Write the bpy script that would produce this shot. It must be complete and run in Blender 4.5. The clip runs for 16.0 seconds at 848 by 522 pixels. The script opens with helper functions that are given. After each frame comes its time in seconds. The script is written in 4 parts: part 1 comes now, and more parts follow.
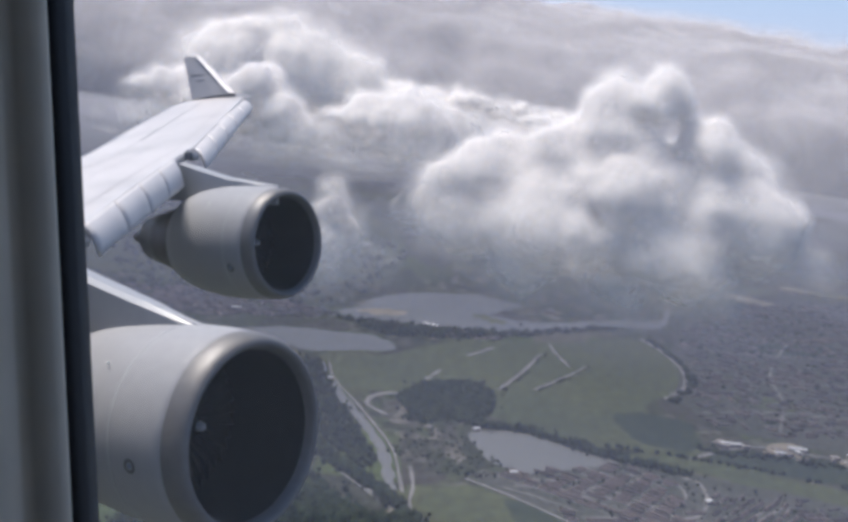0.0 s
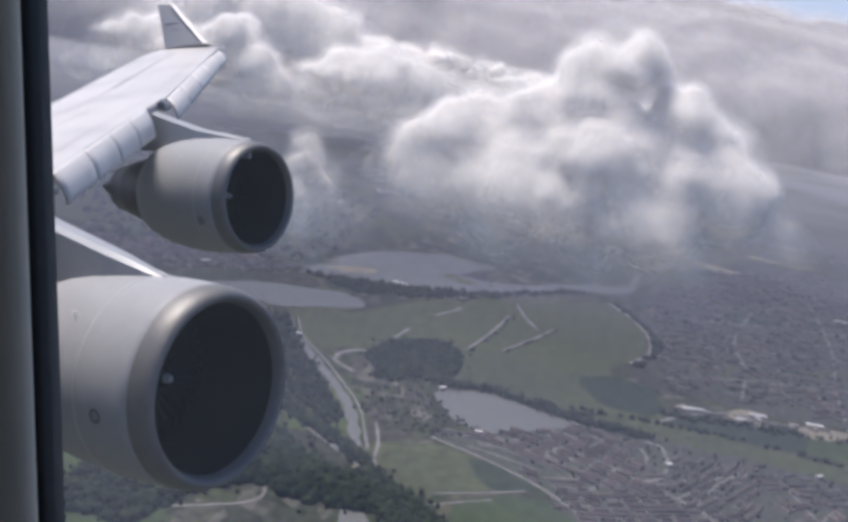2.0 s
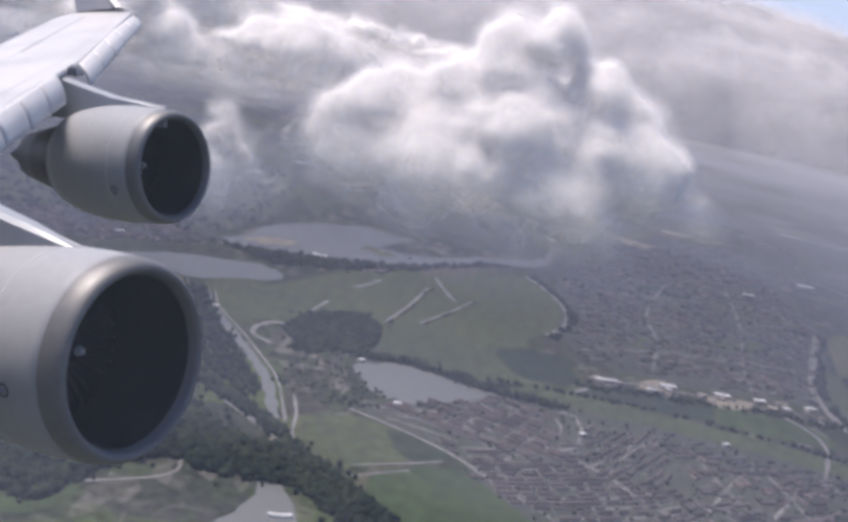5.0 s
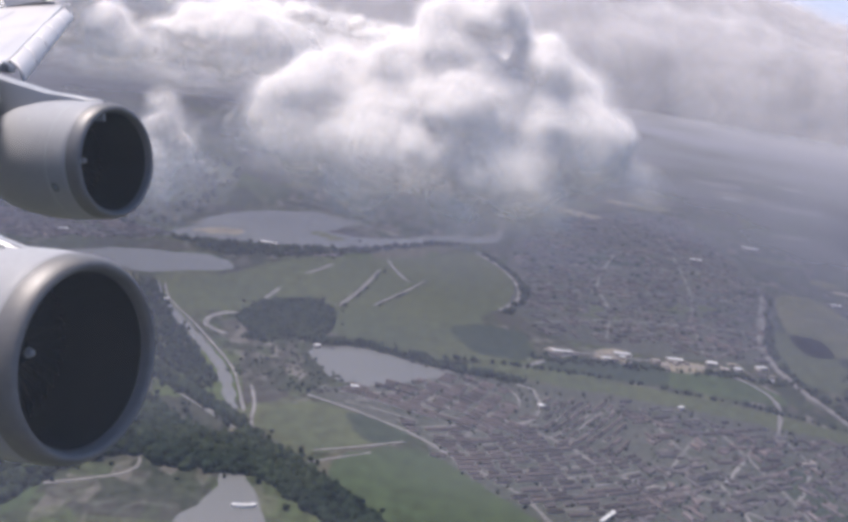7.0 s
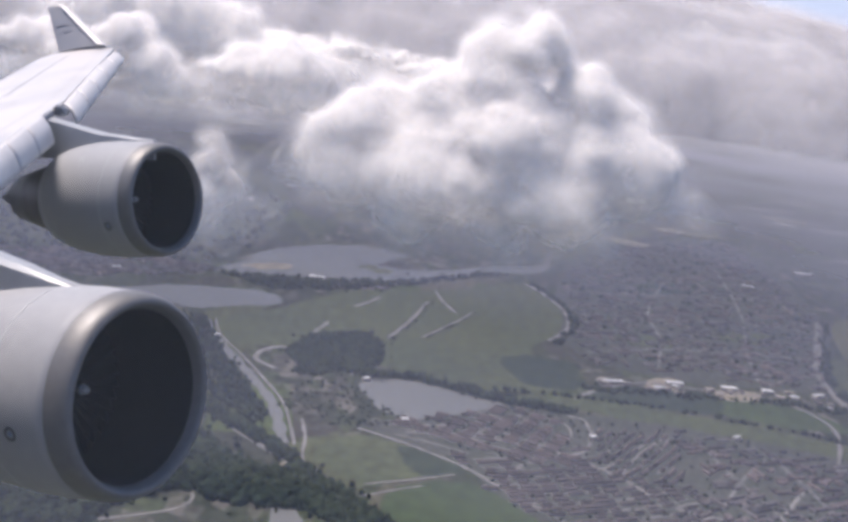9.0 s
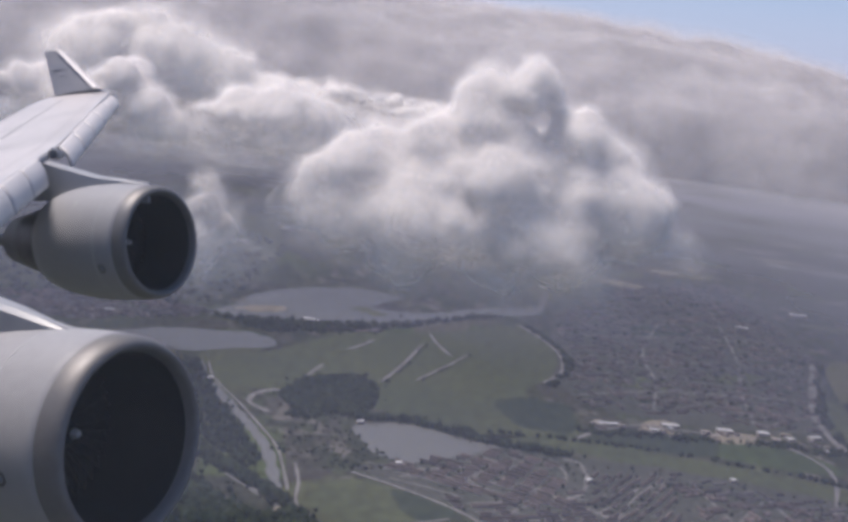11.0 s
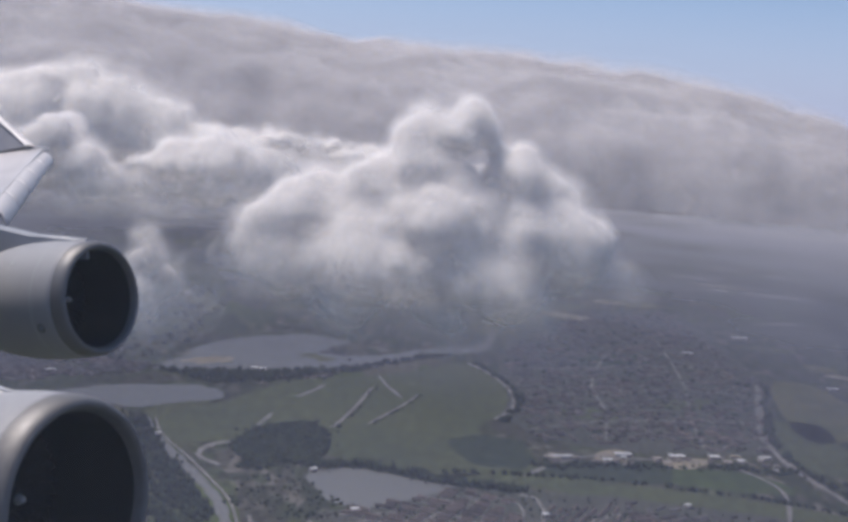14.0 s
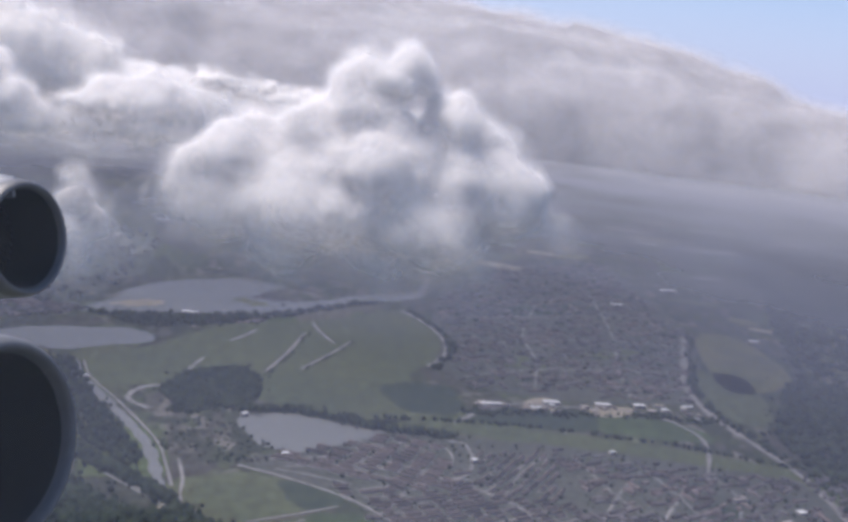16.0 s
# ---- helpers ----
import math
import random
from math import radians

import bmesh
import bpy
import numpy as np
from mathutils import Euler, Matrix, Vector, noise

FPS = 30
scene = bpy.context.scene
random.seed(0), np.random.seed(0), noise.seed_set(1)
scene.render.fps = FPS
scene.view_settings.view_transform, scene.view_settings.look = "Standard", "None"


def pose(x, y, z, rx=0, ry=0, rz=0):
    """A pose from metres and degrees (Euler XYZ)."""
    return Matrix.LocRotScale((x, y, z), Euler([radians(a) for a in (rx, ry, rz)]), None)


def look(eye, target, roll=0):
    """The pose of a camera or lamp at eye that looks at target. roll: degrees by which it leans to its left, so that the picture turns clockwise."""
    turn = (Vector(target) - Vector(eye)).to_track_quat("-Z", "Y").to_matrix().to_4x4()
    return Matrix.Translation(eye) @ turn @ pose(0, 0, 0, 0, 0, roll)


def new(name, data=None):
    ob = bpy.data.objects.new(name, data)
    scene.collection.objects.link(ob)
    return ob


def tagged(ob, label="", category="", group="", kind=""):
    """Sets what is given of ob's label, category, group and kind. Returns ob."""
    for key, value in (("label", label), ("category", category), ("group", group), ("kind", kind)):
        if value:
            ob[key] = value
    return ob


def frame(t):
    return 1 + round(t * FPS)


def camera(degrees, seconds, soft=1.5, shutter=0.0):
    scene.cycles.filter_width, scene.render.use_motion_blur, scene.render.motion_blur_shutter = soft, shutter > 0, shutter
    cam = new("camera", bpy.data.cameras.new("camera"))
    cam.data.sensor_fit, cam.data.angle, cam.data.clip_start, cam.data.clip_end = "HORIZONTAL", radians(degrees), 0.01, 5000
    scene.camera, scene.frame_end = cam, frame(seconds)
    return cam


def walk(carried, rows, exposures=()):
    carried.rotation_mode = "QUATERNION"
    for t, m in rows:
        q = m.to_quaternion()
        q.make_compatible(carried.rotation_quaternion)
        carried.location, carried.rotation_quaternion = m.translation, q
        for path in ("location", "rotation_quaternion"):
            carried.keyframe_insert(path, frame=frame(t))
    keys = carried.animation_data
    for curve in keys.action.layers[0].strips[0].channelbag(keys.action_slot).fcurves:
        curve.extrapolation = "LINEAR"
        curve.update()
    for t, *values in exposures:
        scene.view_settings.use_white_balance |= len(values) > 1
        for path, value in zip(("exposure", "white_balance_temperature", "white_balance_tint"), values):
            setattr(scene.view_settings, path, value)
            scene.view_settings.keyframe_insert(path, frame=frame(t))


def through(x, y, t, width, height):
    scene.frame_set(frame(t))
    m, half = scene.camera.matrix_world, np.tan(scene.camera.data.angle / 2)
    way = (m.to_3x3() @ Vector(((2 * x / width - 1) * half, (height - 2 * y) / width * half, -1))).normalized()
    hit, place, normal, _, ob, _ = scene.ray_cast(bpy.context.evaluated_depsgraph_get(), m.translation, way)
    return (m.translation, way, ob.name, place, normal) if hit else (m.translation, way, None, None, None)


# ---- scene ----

# A passenger looks back out of a cabin window of an airliner in flight: wing, two engines, cumulus and a flat
# river landscape. The landscape is at about a quarter of its size, so that the horizon lies within the lens's reach.
EYE = 240.0

# ---- camera ----
cam = camera(45.9, 16.0, soft=3.7)
ROWS = [  # seconds, yaw, pitch, roll: the passenger only turns the camera
    (0.0, 10.56, -11.16, -7.67), (0.5, 11.0, -12.18, -7.34), (1.0, 10.97, -12.95, -7.34), (1.5, 10.62, -13.29, -8.31),
    (2.0, 9.31, -13.31, -9.71), (2.5, 7.97, -12.93, -9.62), (3.0, 7.06, -12.84, -10.28), (3.5, 6.19, -12.4, -10.76),
    (4.0, 5.38, -13.03, -11.03), (6.5, 3.42, -14.52, -10.23), (7.0, 1.31, -14.58, -8.89), (7.5, 0.37, -13.98, -8.85),
    (8.0, 1.88, -13.78, -7.67), (8.5, 3.31, -13.34, -6.98), (9.0, 3.72, -13.1, -7.22), (11.5, 3.19, -10.4, -7.08),
    (12.0, 3.58, -10.74, -5.88), (12.5, 3.72, -9.9, -5.0), (13.0, 3.41, -8.79, -4.06), (13.5, 1.53, -8.03, -4.18),
    (14.0, -0.23, -7.92, -4.86), (14.5, -0.62, -8.46, -5.21), (15.0, -2.04, -9.49, -6.51), (15.5, -2.84, -9.99, -6.8),
    (16.0, -3.71, -10.57, -6.71),
]
EXPOSURES = [(0.0, 0.41, 6620, 10), (0.5, 0.26, 6620, 10), (1.5, 0.41, 6680, 11), (3.0, 0.41, 6730, 13), (6.5, 0.66, 6780, 15), (8.5, 0.66, 6830, 15), (11.5, 0.16, 6830, 16), (12.5, 0.19, 6830, 15), (14.5, 0.05, 6530, 13), (16.0, 0.41, 6480, 14)]
walk(cam, [(t, pose(0, 0, EYE, 90 + pitch, roll, yaw)) for t, yaw, pitch, roll in ROWS], EXPOSURES)

scene.cycles.transparent_max_bounces, scene.cycles.max_bounces, scene.cycles.diffuse_bounces = 48, 14, 10  # many thin veils of vapour

# ---- sky and sun ----
SUN_TO = Vector((-0.38, 0.17, 0.90)).normalized()
world = bpy.data.worlds.new("sky")
scene.world = world
world.use_nodes = True
wn = world.node_tree
sky = wn.nodes.new("ShaderNodeTexSky")
sky.sky_type, sky.sun_disc = "NISHITA", False
sky.sun_elevation = math.asin(SUN_TO.z)
sky.sun_rotation = math.atan2(SUN_TO.x, SUN_TO.y)
sky.altitude, sky.air_density, sky.dust_density, sky.ozone_density = 4000, 1.3, 0.1, 3.0
wn.links.new(sky.outputs[0], wn.nodes["Background"].inputs[0])
wn.nodes["Background"].inputs[1].default_value = 0.115
sun = new("sun", bpy.data.lights.new("sun", "SUN"))
sun.data.energy, sun.data.angle, sun.data.color = 4.3, radians(18), (1.0, 0.94, 0.88)
sun.matrix_world = look((0, 0, 400), Vector((0, 0, 400)) - SUN_TO)


# ---- materials ----
def material(name, base, rough=0.6, metal=0.0, vary=0.12, scale=1.0, bump=0.0, second=None, mix=0.5, object_vary=0.0, island_vary=0.0, detail_scale=None, spec=0.5):
    """A worn surface: base colour with two scales of noise, a second tone in patches, and a fine relief."""
    m = bpy.data.materials.new(name)
    m.use_nodes = True
    nt = m.node_tree
    bsdf = nt.nodes["Principled BSDF"]
    bsdf.inputs["Roughness"].default_value, bsdf.inputs["Metallic"].default_value = rough, metal
    bsdf.inputs["Specular IOR Level"].default_value = spec
    co = nt.nodes.new("ShaderNodeTexCoord")

    def tex(s, detail=4.0):
        n = nt.nodes.new("ShaderNodeTexNoise")
        n.inputs["Scale"].default_value, n.inputs["Detail"].default_value = s, detail
        nt.links.new(co.outputs["Object"], n.inputs["Vector"])
        return n

    def blend(fac, a, b, kind="MIX"):
        n = nt.nodes.new("ShaderNodeMix")
        n.data_type, n.blend_type = "RGBA", kind
        for socket, v in ((n.inputs[0], fac), (n.inputs[6], a), (n.inputs[7], b)):
            if isinstance(v, bpy.types.NodeSocket):
                nt.links.new(v, socket)
            elif isinstance(v, tuple):
                socket.default_value = (*v, 1.0)
            else:
                socket.default_value = v
        return n.outputs[2]

    def ramp(src, lo, hi):
        n = nt.nodes.new("ShaderNodeMapRange")
        nt.links.new(src, n.inputs[0])
        n.inputs[1].default_value, n.inputs[2].default_value = lo, hi
        return n.outputs[0]

    col = base
    if second:
        col = blend(ramp(tex(scale).outputs[0], mix - 0.12, mix + 0.12), base, second)
    fine = tex(detail_scale or scale * 9)
    grey = nt.nodes.new("ShaderNodeMapRange")
    nt.links.new(fine.outputs[0], grey.inputs[0])
    grey.inputs[1].default_value, grey.inputs[2].default_value = 0.3, 0.7
    grey.inputs[3].default_value, grey.inputs[4].default_value = 1 - vary, 1 + vary
    col = blend(1.0, col, grey.outputs[0], "MULTIPLY")
    for amount, node, out in ((object_vary, "ShaderNodeObjectInfo", "Random"), (island_vary, "ShaderNodeNewGeometry", "Random Per Island")):
        if amount:
            src = nt.nodes.new(node)
            r = nt.nodes.new("ShaderNodeMapRange")
            nt.links.new(src.outputs[out], r.inputs[0])
            r.inputs[3].default_value, r.inputs[4].default_value = 1 - amount, 1 + amount
            col = blend(1.0, col, r.outputs[0], "MULTIPLY")
    if isinstance(col, bpy.types.NodeSocket):
        nt.links.new(col, bsdf.inputs["Base Color"])
    if bump:
        b = nt.nodes.new("ShaderNodeBump")
        b.inputs["Strength"].default_value, b.inputs["Distance"].default_value = 0.5, bump
        nt.links.new(fine.outputs[0], b.inputs["Height"])
        nt.links.new(b.outputs[0], bsdf.inputs["Normal"])
    return m


LINE = material("cowl_joint", (0.39, 0.40, 0.42), 0.6, 0, 0.1, 3.0)
WHITE = material("white_aircraft_paint", (0.480, 0.472, 0.480), 0.34, 0, 0.05, 0.8, 0.0008, (0.430, 0.422, 0.430), 0.6)
WING = material("grey_wing_paint", (0.540, 0.515, 0.515), 0.42, 0, 0.08, 0.5, 0.001, (0.445, 0.428, 0.430), 0.55)
# white pylon paint with the shade of its near face in the colour
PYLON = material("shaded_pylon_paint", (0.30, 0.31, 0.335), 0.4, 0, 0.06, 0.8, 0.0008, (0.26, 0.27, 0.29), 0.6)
PANEL_LINE = material("wing_panel_joint", (0.27, 0.27, 0.29), 0.6, 0, 0.1, 3.0)
# white nacelle paint, its base darkened for the shade on the near side
COWL = material("grey_cowl_paint", (0.315, 0.318, 0.336), 0.5, 0, 0.06, 0.8, 0.0008, (0.290, 0.293, 0.310), 0.6, spec=0.2)
SLAT = material("slat_paint", (0.600, 0.575, 0.575), 0.42, 0, 0.07, 0.8, 0.0008, (0.530, 0.510, 0.512), 0.6, spec=0.3)
METAL = material("bare_lip_metal", (0.150, 0.150, 0.160), 0.5, 0.3, 0.08, 1.2, 0.0006, (0.16, 0.153, 0.15), 0.5)
# liner and fan colours are near-black to carry the shade inside the inlets
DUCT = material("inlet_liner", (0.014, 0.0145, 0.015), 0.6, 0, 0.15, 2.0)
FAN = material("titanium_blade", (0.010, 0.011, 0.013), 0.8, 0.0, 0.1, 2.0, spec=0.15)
CORE = material("heat_stained_metal", (0.13, 0.12, 0.12), 0.45, 0.7, 0.15, 2.0, 0.001, (0.08, 0.075, 0.07), 0.5)
SEAM = material("dark_seam", (0.10, 0.10, 0.11), 0.7, 0, 0.1, 3.0)
BLADE_PAINT = material("slate_winglet_paint", (0.190, 0.190, 0.212), 0.45, 0, 0.06, 1.5, 0.0006, (0.215, 0.212, 0.232), 0.5)
FADED = material("faded_livery", (0.172, 0.176, 0.208), 0.5, 0, 0.1, 4.0)
MARK = material("blue_grey_marking", (0.16, 0.20, 0.30), 0.5, 0, 0.1, 4.0)
PLASTIC = material("cabin_plastic", (0.68, 0.60, 0.48), 0.6, 0, 0.05, 6.0, 0.0004)
RUBBER = material("black_rubber", (0.02, 0.02, 0.022), 0.6, 0, 0.15, 20.0, 0.0003)
ROAD = material("pale_road", (0.270, 0.258, 0.245), 0.9, 0, 0.2, 0.05, 0, (0.190, 0.182, 0.172), 0.5, spec=0.05)
SAND = material("bare_sand", (0.368, 0.320, 0.240), 0.95, 0, 0.15, 0.06, 0, (0.288, 0.256, 0.200), 0.5, spec=0.05)
MEADOW = material("meadow_grass", (0.088, 0.105, 0.062), 0.95, 0, 0.22, 0.012, 0, (0.100, 0.114, 0.060), 0.5, detail_scale=0.12, spec=0.05)
LUSH = material("lush_grass", (0.076, 0.104, 0.050), 0.95, 0, 0.2, 0.015, 0, (0.060, 0.084, 0.044), 0.55, detail_scale=0.1, spec=0.05)
DRY = material("dry_grass", (0.160, 0.155, 0.075), 0.95, 0, 0.2, 0.02, 0, (0.109, 0.120, 0.060), 0.5, detail_scale=0.15, spec=0.05)
LEAF = material("tree_foliage", (0.024, 0.036, 0.022), 0.9, 0, 0.25, 0.02, 0, (0.036, 0.048, 0.024), 0.5, island_vary=0.55, detail_scale=0.8, spec=0.05)
ROOF = material("tile_roof", (0.140, 0.108, 0.096), 0.85, 0, 0.15, 0.1, 0, (0.098, 0.094, 0.098), 0.5, object_vary=0.5, detail_scale=1.5, spec=0.05)
BRICK = material("pale_house_wall", (0.420, 0.380, 0.340), 0.85, 0, 0.1, 0.1, 0, (0.331, 0.280, 0.249), 0.5, object_vary=0.25, detail_scale=1.5, spec=0.05)
BUILT = material("built_up_ground", (0.098, 0.100, 0.088), 0.9, 0, 0.3, 0.03, 0, (0.080, 0.088, 0.071), 0.5, detail_scale=0.25, spec=0.05)
CROP = material("dark_crop", (0.045, 0.062, 0.045), 0.95, 0, 0.2, 0.02, 0, (0.055, 0.072, 0.045), 0.5, detail_scale=0.12, spec=0.05)
FARROOF = material("far_roofs", (0.175, 0.138, 0.128), 0.85, 0, 0.15, 0.02, 0, (0.125, 0.118, 0.120), 0.5, island_vary=0.5, spec=0.05)
BRIGHT = material("white_hall_roof", (0.74, 0.74, 0.72), 0.6, 0, 0.08, 0.2, spec=0.05)


def water_material():
    m = bpy.data.materials.new("still_water")
    m.use_nodes = True
    nt = m.node_tree
    b = nt.nodes["Principled BSDF"]
    b.inputs["Base Color"].default_value = (0.21, 0.21, 0.20, 1)
    b.inputs["Roughness"].default_value, b.inputs["IOR"].default_value = 0.2, 1.33
    co = nt.nodes.new("ShaderNodeTexCoord")
    n = nt.nodes.new("ShaderNodeTexNoise")
    n.inputs["Scale"].default_value, n.inputs["Detail"].default_value = 0.6, 4
    nt.links.new(co.outputs["Object"], n.inputs["Vector"])
    u = nt.nodes.new("ShaderNodeBump")
    u.inputs["Strength"].default_value, u.inputs["Distance"].default_value = 0.25, 0.05
    nt.links.new(n.outputs[0], u.inputs["Height"])
    nt.links.new(u.outputs[0], b.inputs["Normal"])
    return m


WATER = water_material()


def ground_material():
    """Small fields, scrub and built-up patches: cells of two sizes tinted at random, over broad drifts of tone."""
    m = bpy.data.materials.new("mixed_country")
    m.use_nodes = True
    nt = m.node_tree
    b = nt.nodes["Principled BSDF"]
    b.inputs["Roughness"].default_value, b.inputs["Specular IOR Level"].default_value = 0.95, 0.05
    co = nt.nodes.new("ShaderNodeTexCoord")
    warp = nt.nodes.new("ShaderNodeMapping")
    warp.inputs["Scale"].default_value = (1.0, 0.6, 1.0)
    warp.inputs["Rotation"].default_value = (0, 0, 0.5)
    nt.links.new(co.outputs["Object"], warp.inputs[0])
    ramps = []
    for size, stops in ((0.022, ((0.0, (0.060, 0.072, 0.040)), (0.25, (0.085, 0.110, 0.045)), (0.45, (0.055, 0.060, 0.045)), (0.62, (0.10, 0.11, 0.06)), (0.78, (0.075, 0.072, 0.062)), (0.9, (0.12, 0.115, 0.08)))),
                        (0.11, ((0.0, (0.05, 0.058, 0.04)), (0.4, (0.085, 0.085, 0.07)), (0.65, (0.065, 0.08, 0.045)), (0.85, (0.15, 0.14, 0.12))))):
        v = nt.nodes.new("ShaderNodeTexVoronoi")
        v.inputs["Scale"].default_value = size
        nt.links.new(warp.outputs[0], v.inputs["Vector"])
        sep = nt.nodes.new("ShaderNodeSeparateColor")
        nt.links.new(v.outputs["Color"], sep.inputs[0])
        r = nt.nodes.new("ShaderNodeValToRGB")
        r.color_ramp.interpolation = "CONSTANT"
        while len(r.color_ramp.elements) < len(stops):
            r.color_ramp.elements.new(0.5)
        for e, (at, c) in zip(r.color_ramp.elements, stops):
            e.position, e.color = at, (*c, 1)
        nt.links.new(sep.outputs[0], r.inputs[0])
        ramps.append(r.outputs[0])
    drift = nt.nodes.new("ShaderNodeTexNoise")
    drift.inputs["Scale"].default_value, drift.inputs["Detail"].default_value = 0.006, 3
    nt.links.new(co.outputs["Object"], drift.inputs["Vector"])
    cut = nt.nodes.new("ShaderNodeMapRange")
    nt.links.new(drift.outputs[0], cut.inputs[0])
    cut.inputs[1].default_value, cut.inputs[2].default_value = 0.42, 0.58
    mixed = nt.nodes.new("ShaderNodeMix")
    mixed.data_type = "RGBA"
    nt.links.new(cut.outputs[0], mixed.inputs[0])
    nt.links.new(ramps[0], mixed.inputs[6])
    nt.links.new(ramps[1], mixed.inputs[7])
    grain = nt.nodes.new("ShaderNodeTexNoise")
    grain.inputs["Scale"].default_value, grain.inputs["Detail"].default_value = 0.16, 6
    nt.links.new(co.outputs["Object"], grain.inputs["Vector"])
    gr = nt.nodes.new("ShaderNodeMapRange")
    nt.links.new(grain.outputs[0], gr.inputs[0])
    gr.inputs[1].default_value, gr.inputs[2].default_value = 0.3, 0.7
    gr.inputs[3].default_value, gr.inputs[4].default_value = 0.6, 1.35
    out = nt.nodes.new("ShaderNodeMix")
    out.data_type, out.blend_type = "RGBA", "MULTIPLY"
    out.inputs[0].default_value = 1
    nt.links.new(mixed.outputs[2], out.inputs[6])
    nt.links.new(gr.outputs[0], out.inputs[7])
    nt.links.new(out.outputs[2], b.inputs["Base Color"])
    return m


GROUND = ground_material()


def cloud_material(density, tone, drift=0.11, through=0.7):
    """White vapour. density 1 is the opaque heart; less is a veil that thins out in torn drifts."""
    m = bpy.data.materials.new("cloud_vapour")
    m.use_nodes = True
    nt = m.node_tree
    nt.nodes.remove(nt.nodes["Principled BSDF"])
    d, t, mix = (nt.nodes.new(k) for k in ("ShaderNodeBsdfDiffuse", "ShaderNodeBsdfTranslucent", "ShaderNodeMixShader"))
    for n in (d, t):
        n.inputs[0].default_value = (*tone, 1)
    mix.inputs[0].default_value = through if density == 1 else 0.55
    nt.links.new(d.outputs[0], mix.inputs[1])
    nt.links.new(t.outputs[0], mix.inputs[2])
    out = mix.outputs[0]
    if density < 1:
        co = nt.nodes.new("ShaderNodeTexCoord")
        n = nt.nodes.new("ShaderNodeTexNoise")
        n.inputs["Scale"].default_value, n.inputs["Detail"].default_value = drift, 5
        nt.links.new(co.outputs["Object"], n.inputs["Vector"])
        r = nt.nodes.new("ShaderNodeMapRange")
        nt.links.new(n.outputs[0], r.inputs[0])
        r.inputs[1].default_value, r.inputs[2].default_value = 0.32, 0.68
        r.inputs[3].default_value, r.inputs[4].default_value = 0.38 * density, min(1.0, 1.5 * density)
        clear, veil = nt.nodes.new("ShaderNodeBsdfTransparent"), nt.nodes.new("ShaderNodeMixShader")
        nt.links.new(r.outputs[0], veil.inputs[0])
        nt.links.new(clear.outputs[0], veil.inputs[1])
        nt.links.new(out, veil.inputs[2])
        out = veil.outputs[0]
    nt.links.new(out, nt.nodes["Material Output"].inputs[0])
    return m


THICKNESS = (1, 0.42, 0.34, 0.27, 0.20, 0.14, 0.09, 0.05)
VAPOUR = [cloud_material(k, (0.93, 0.915, 0.91)) for k in THICKNESS]
FAR_VAPOUR = [cloud_material(k, (0.95, 0.935, 0.925), 0.025) for k in THICKNESS]
STRATUS = [cloud_material(k, (0.71, 0.70, 0.72), 0.006, 0.3) for k in THICKNESS]


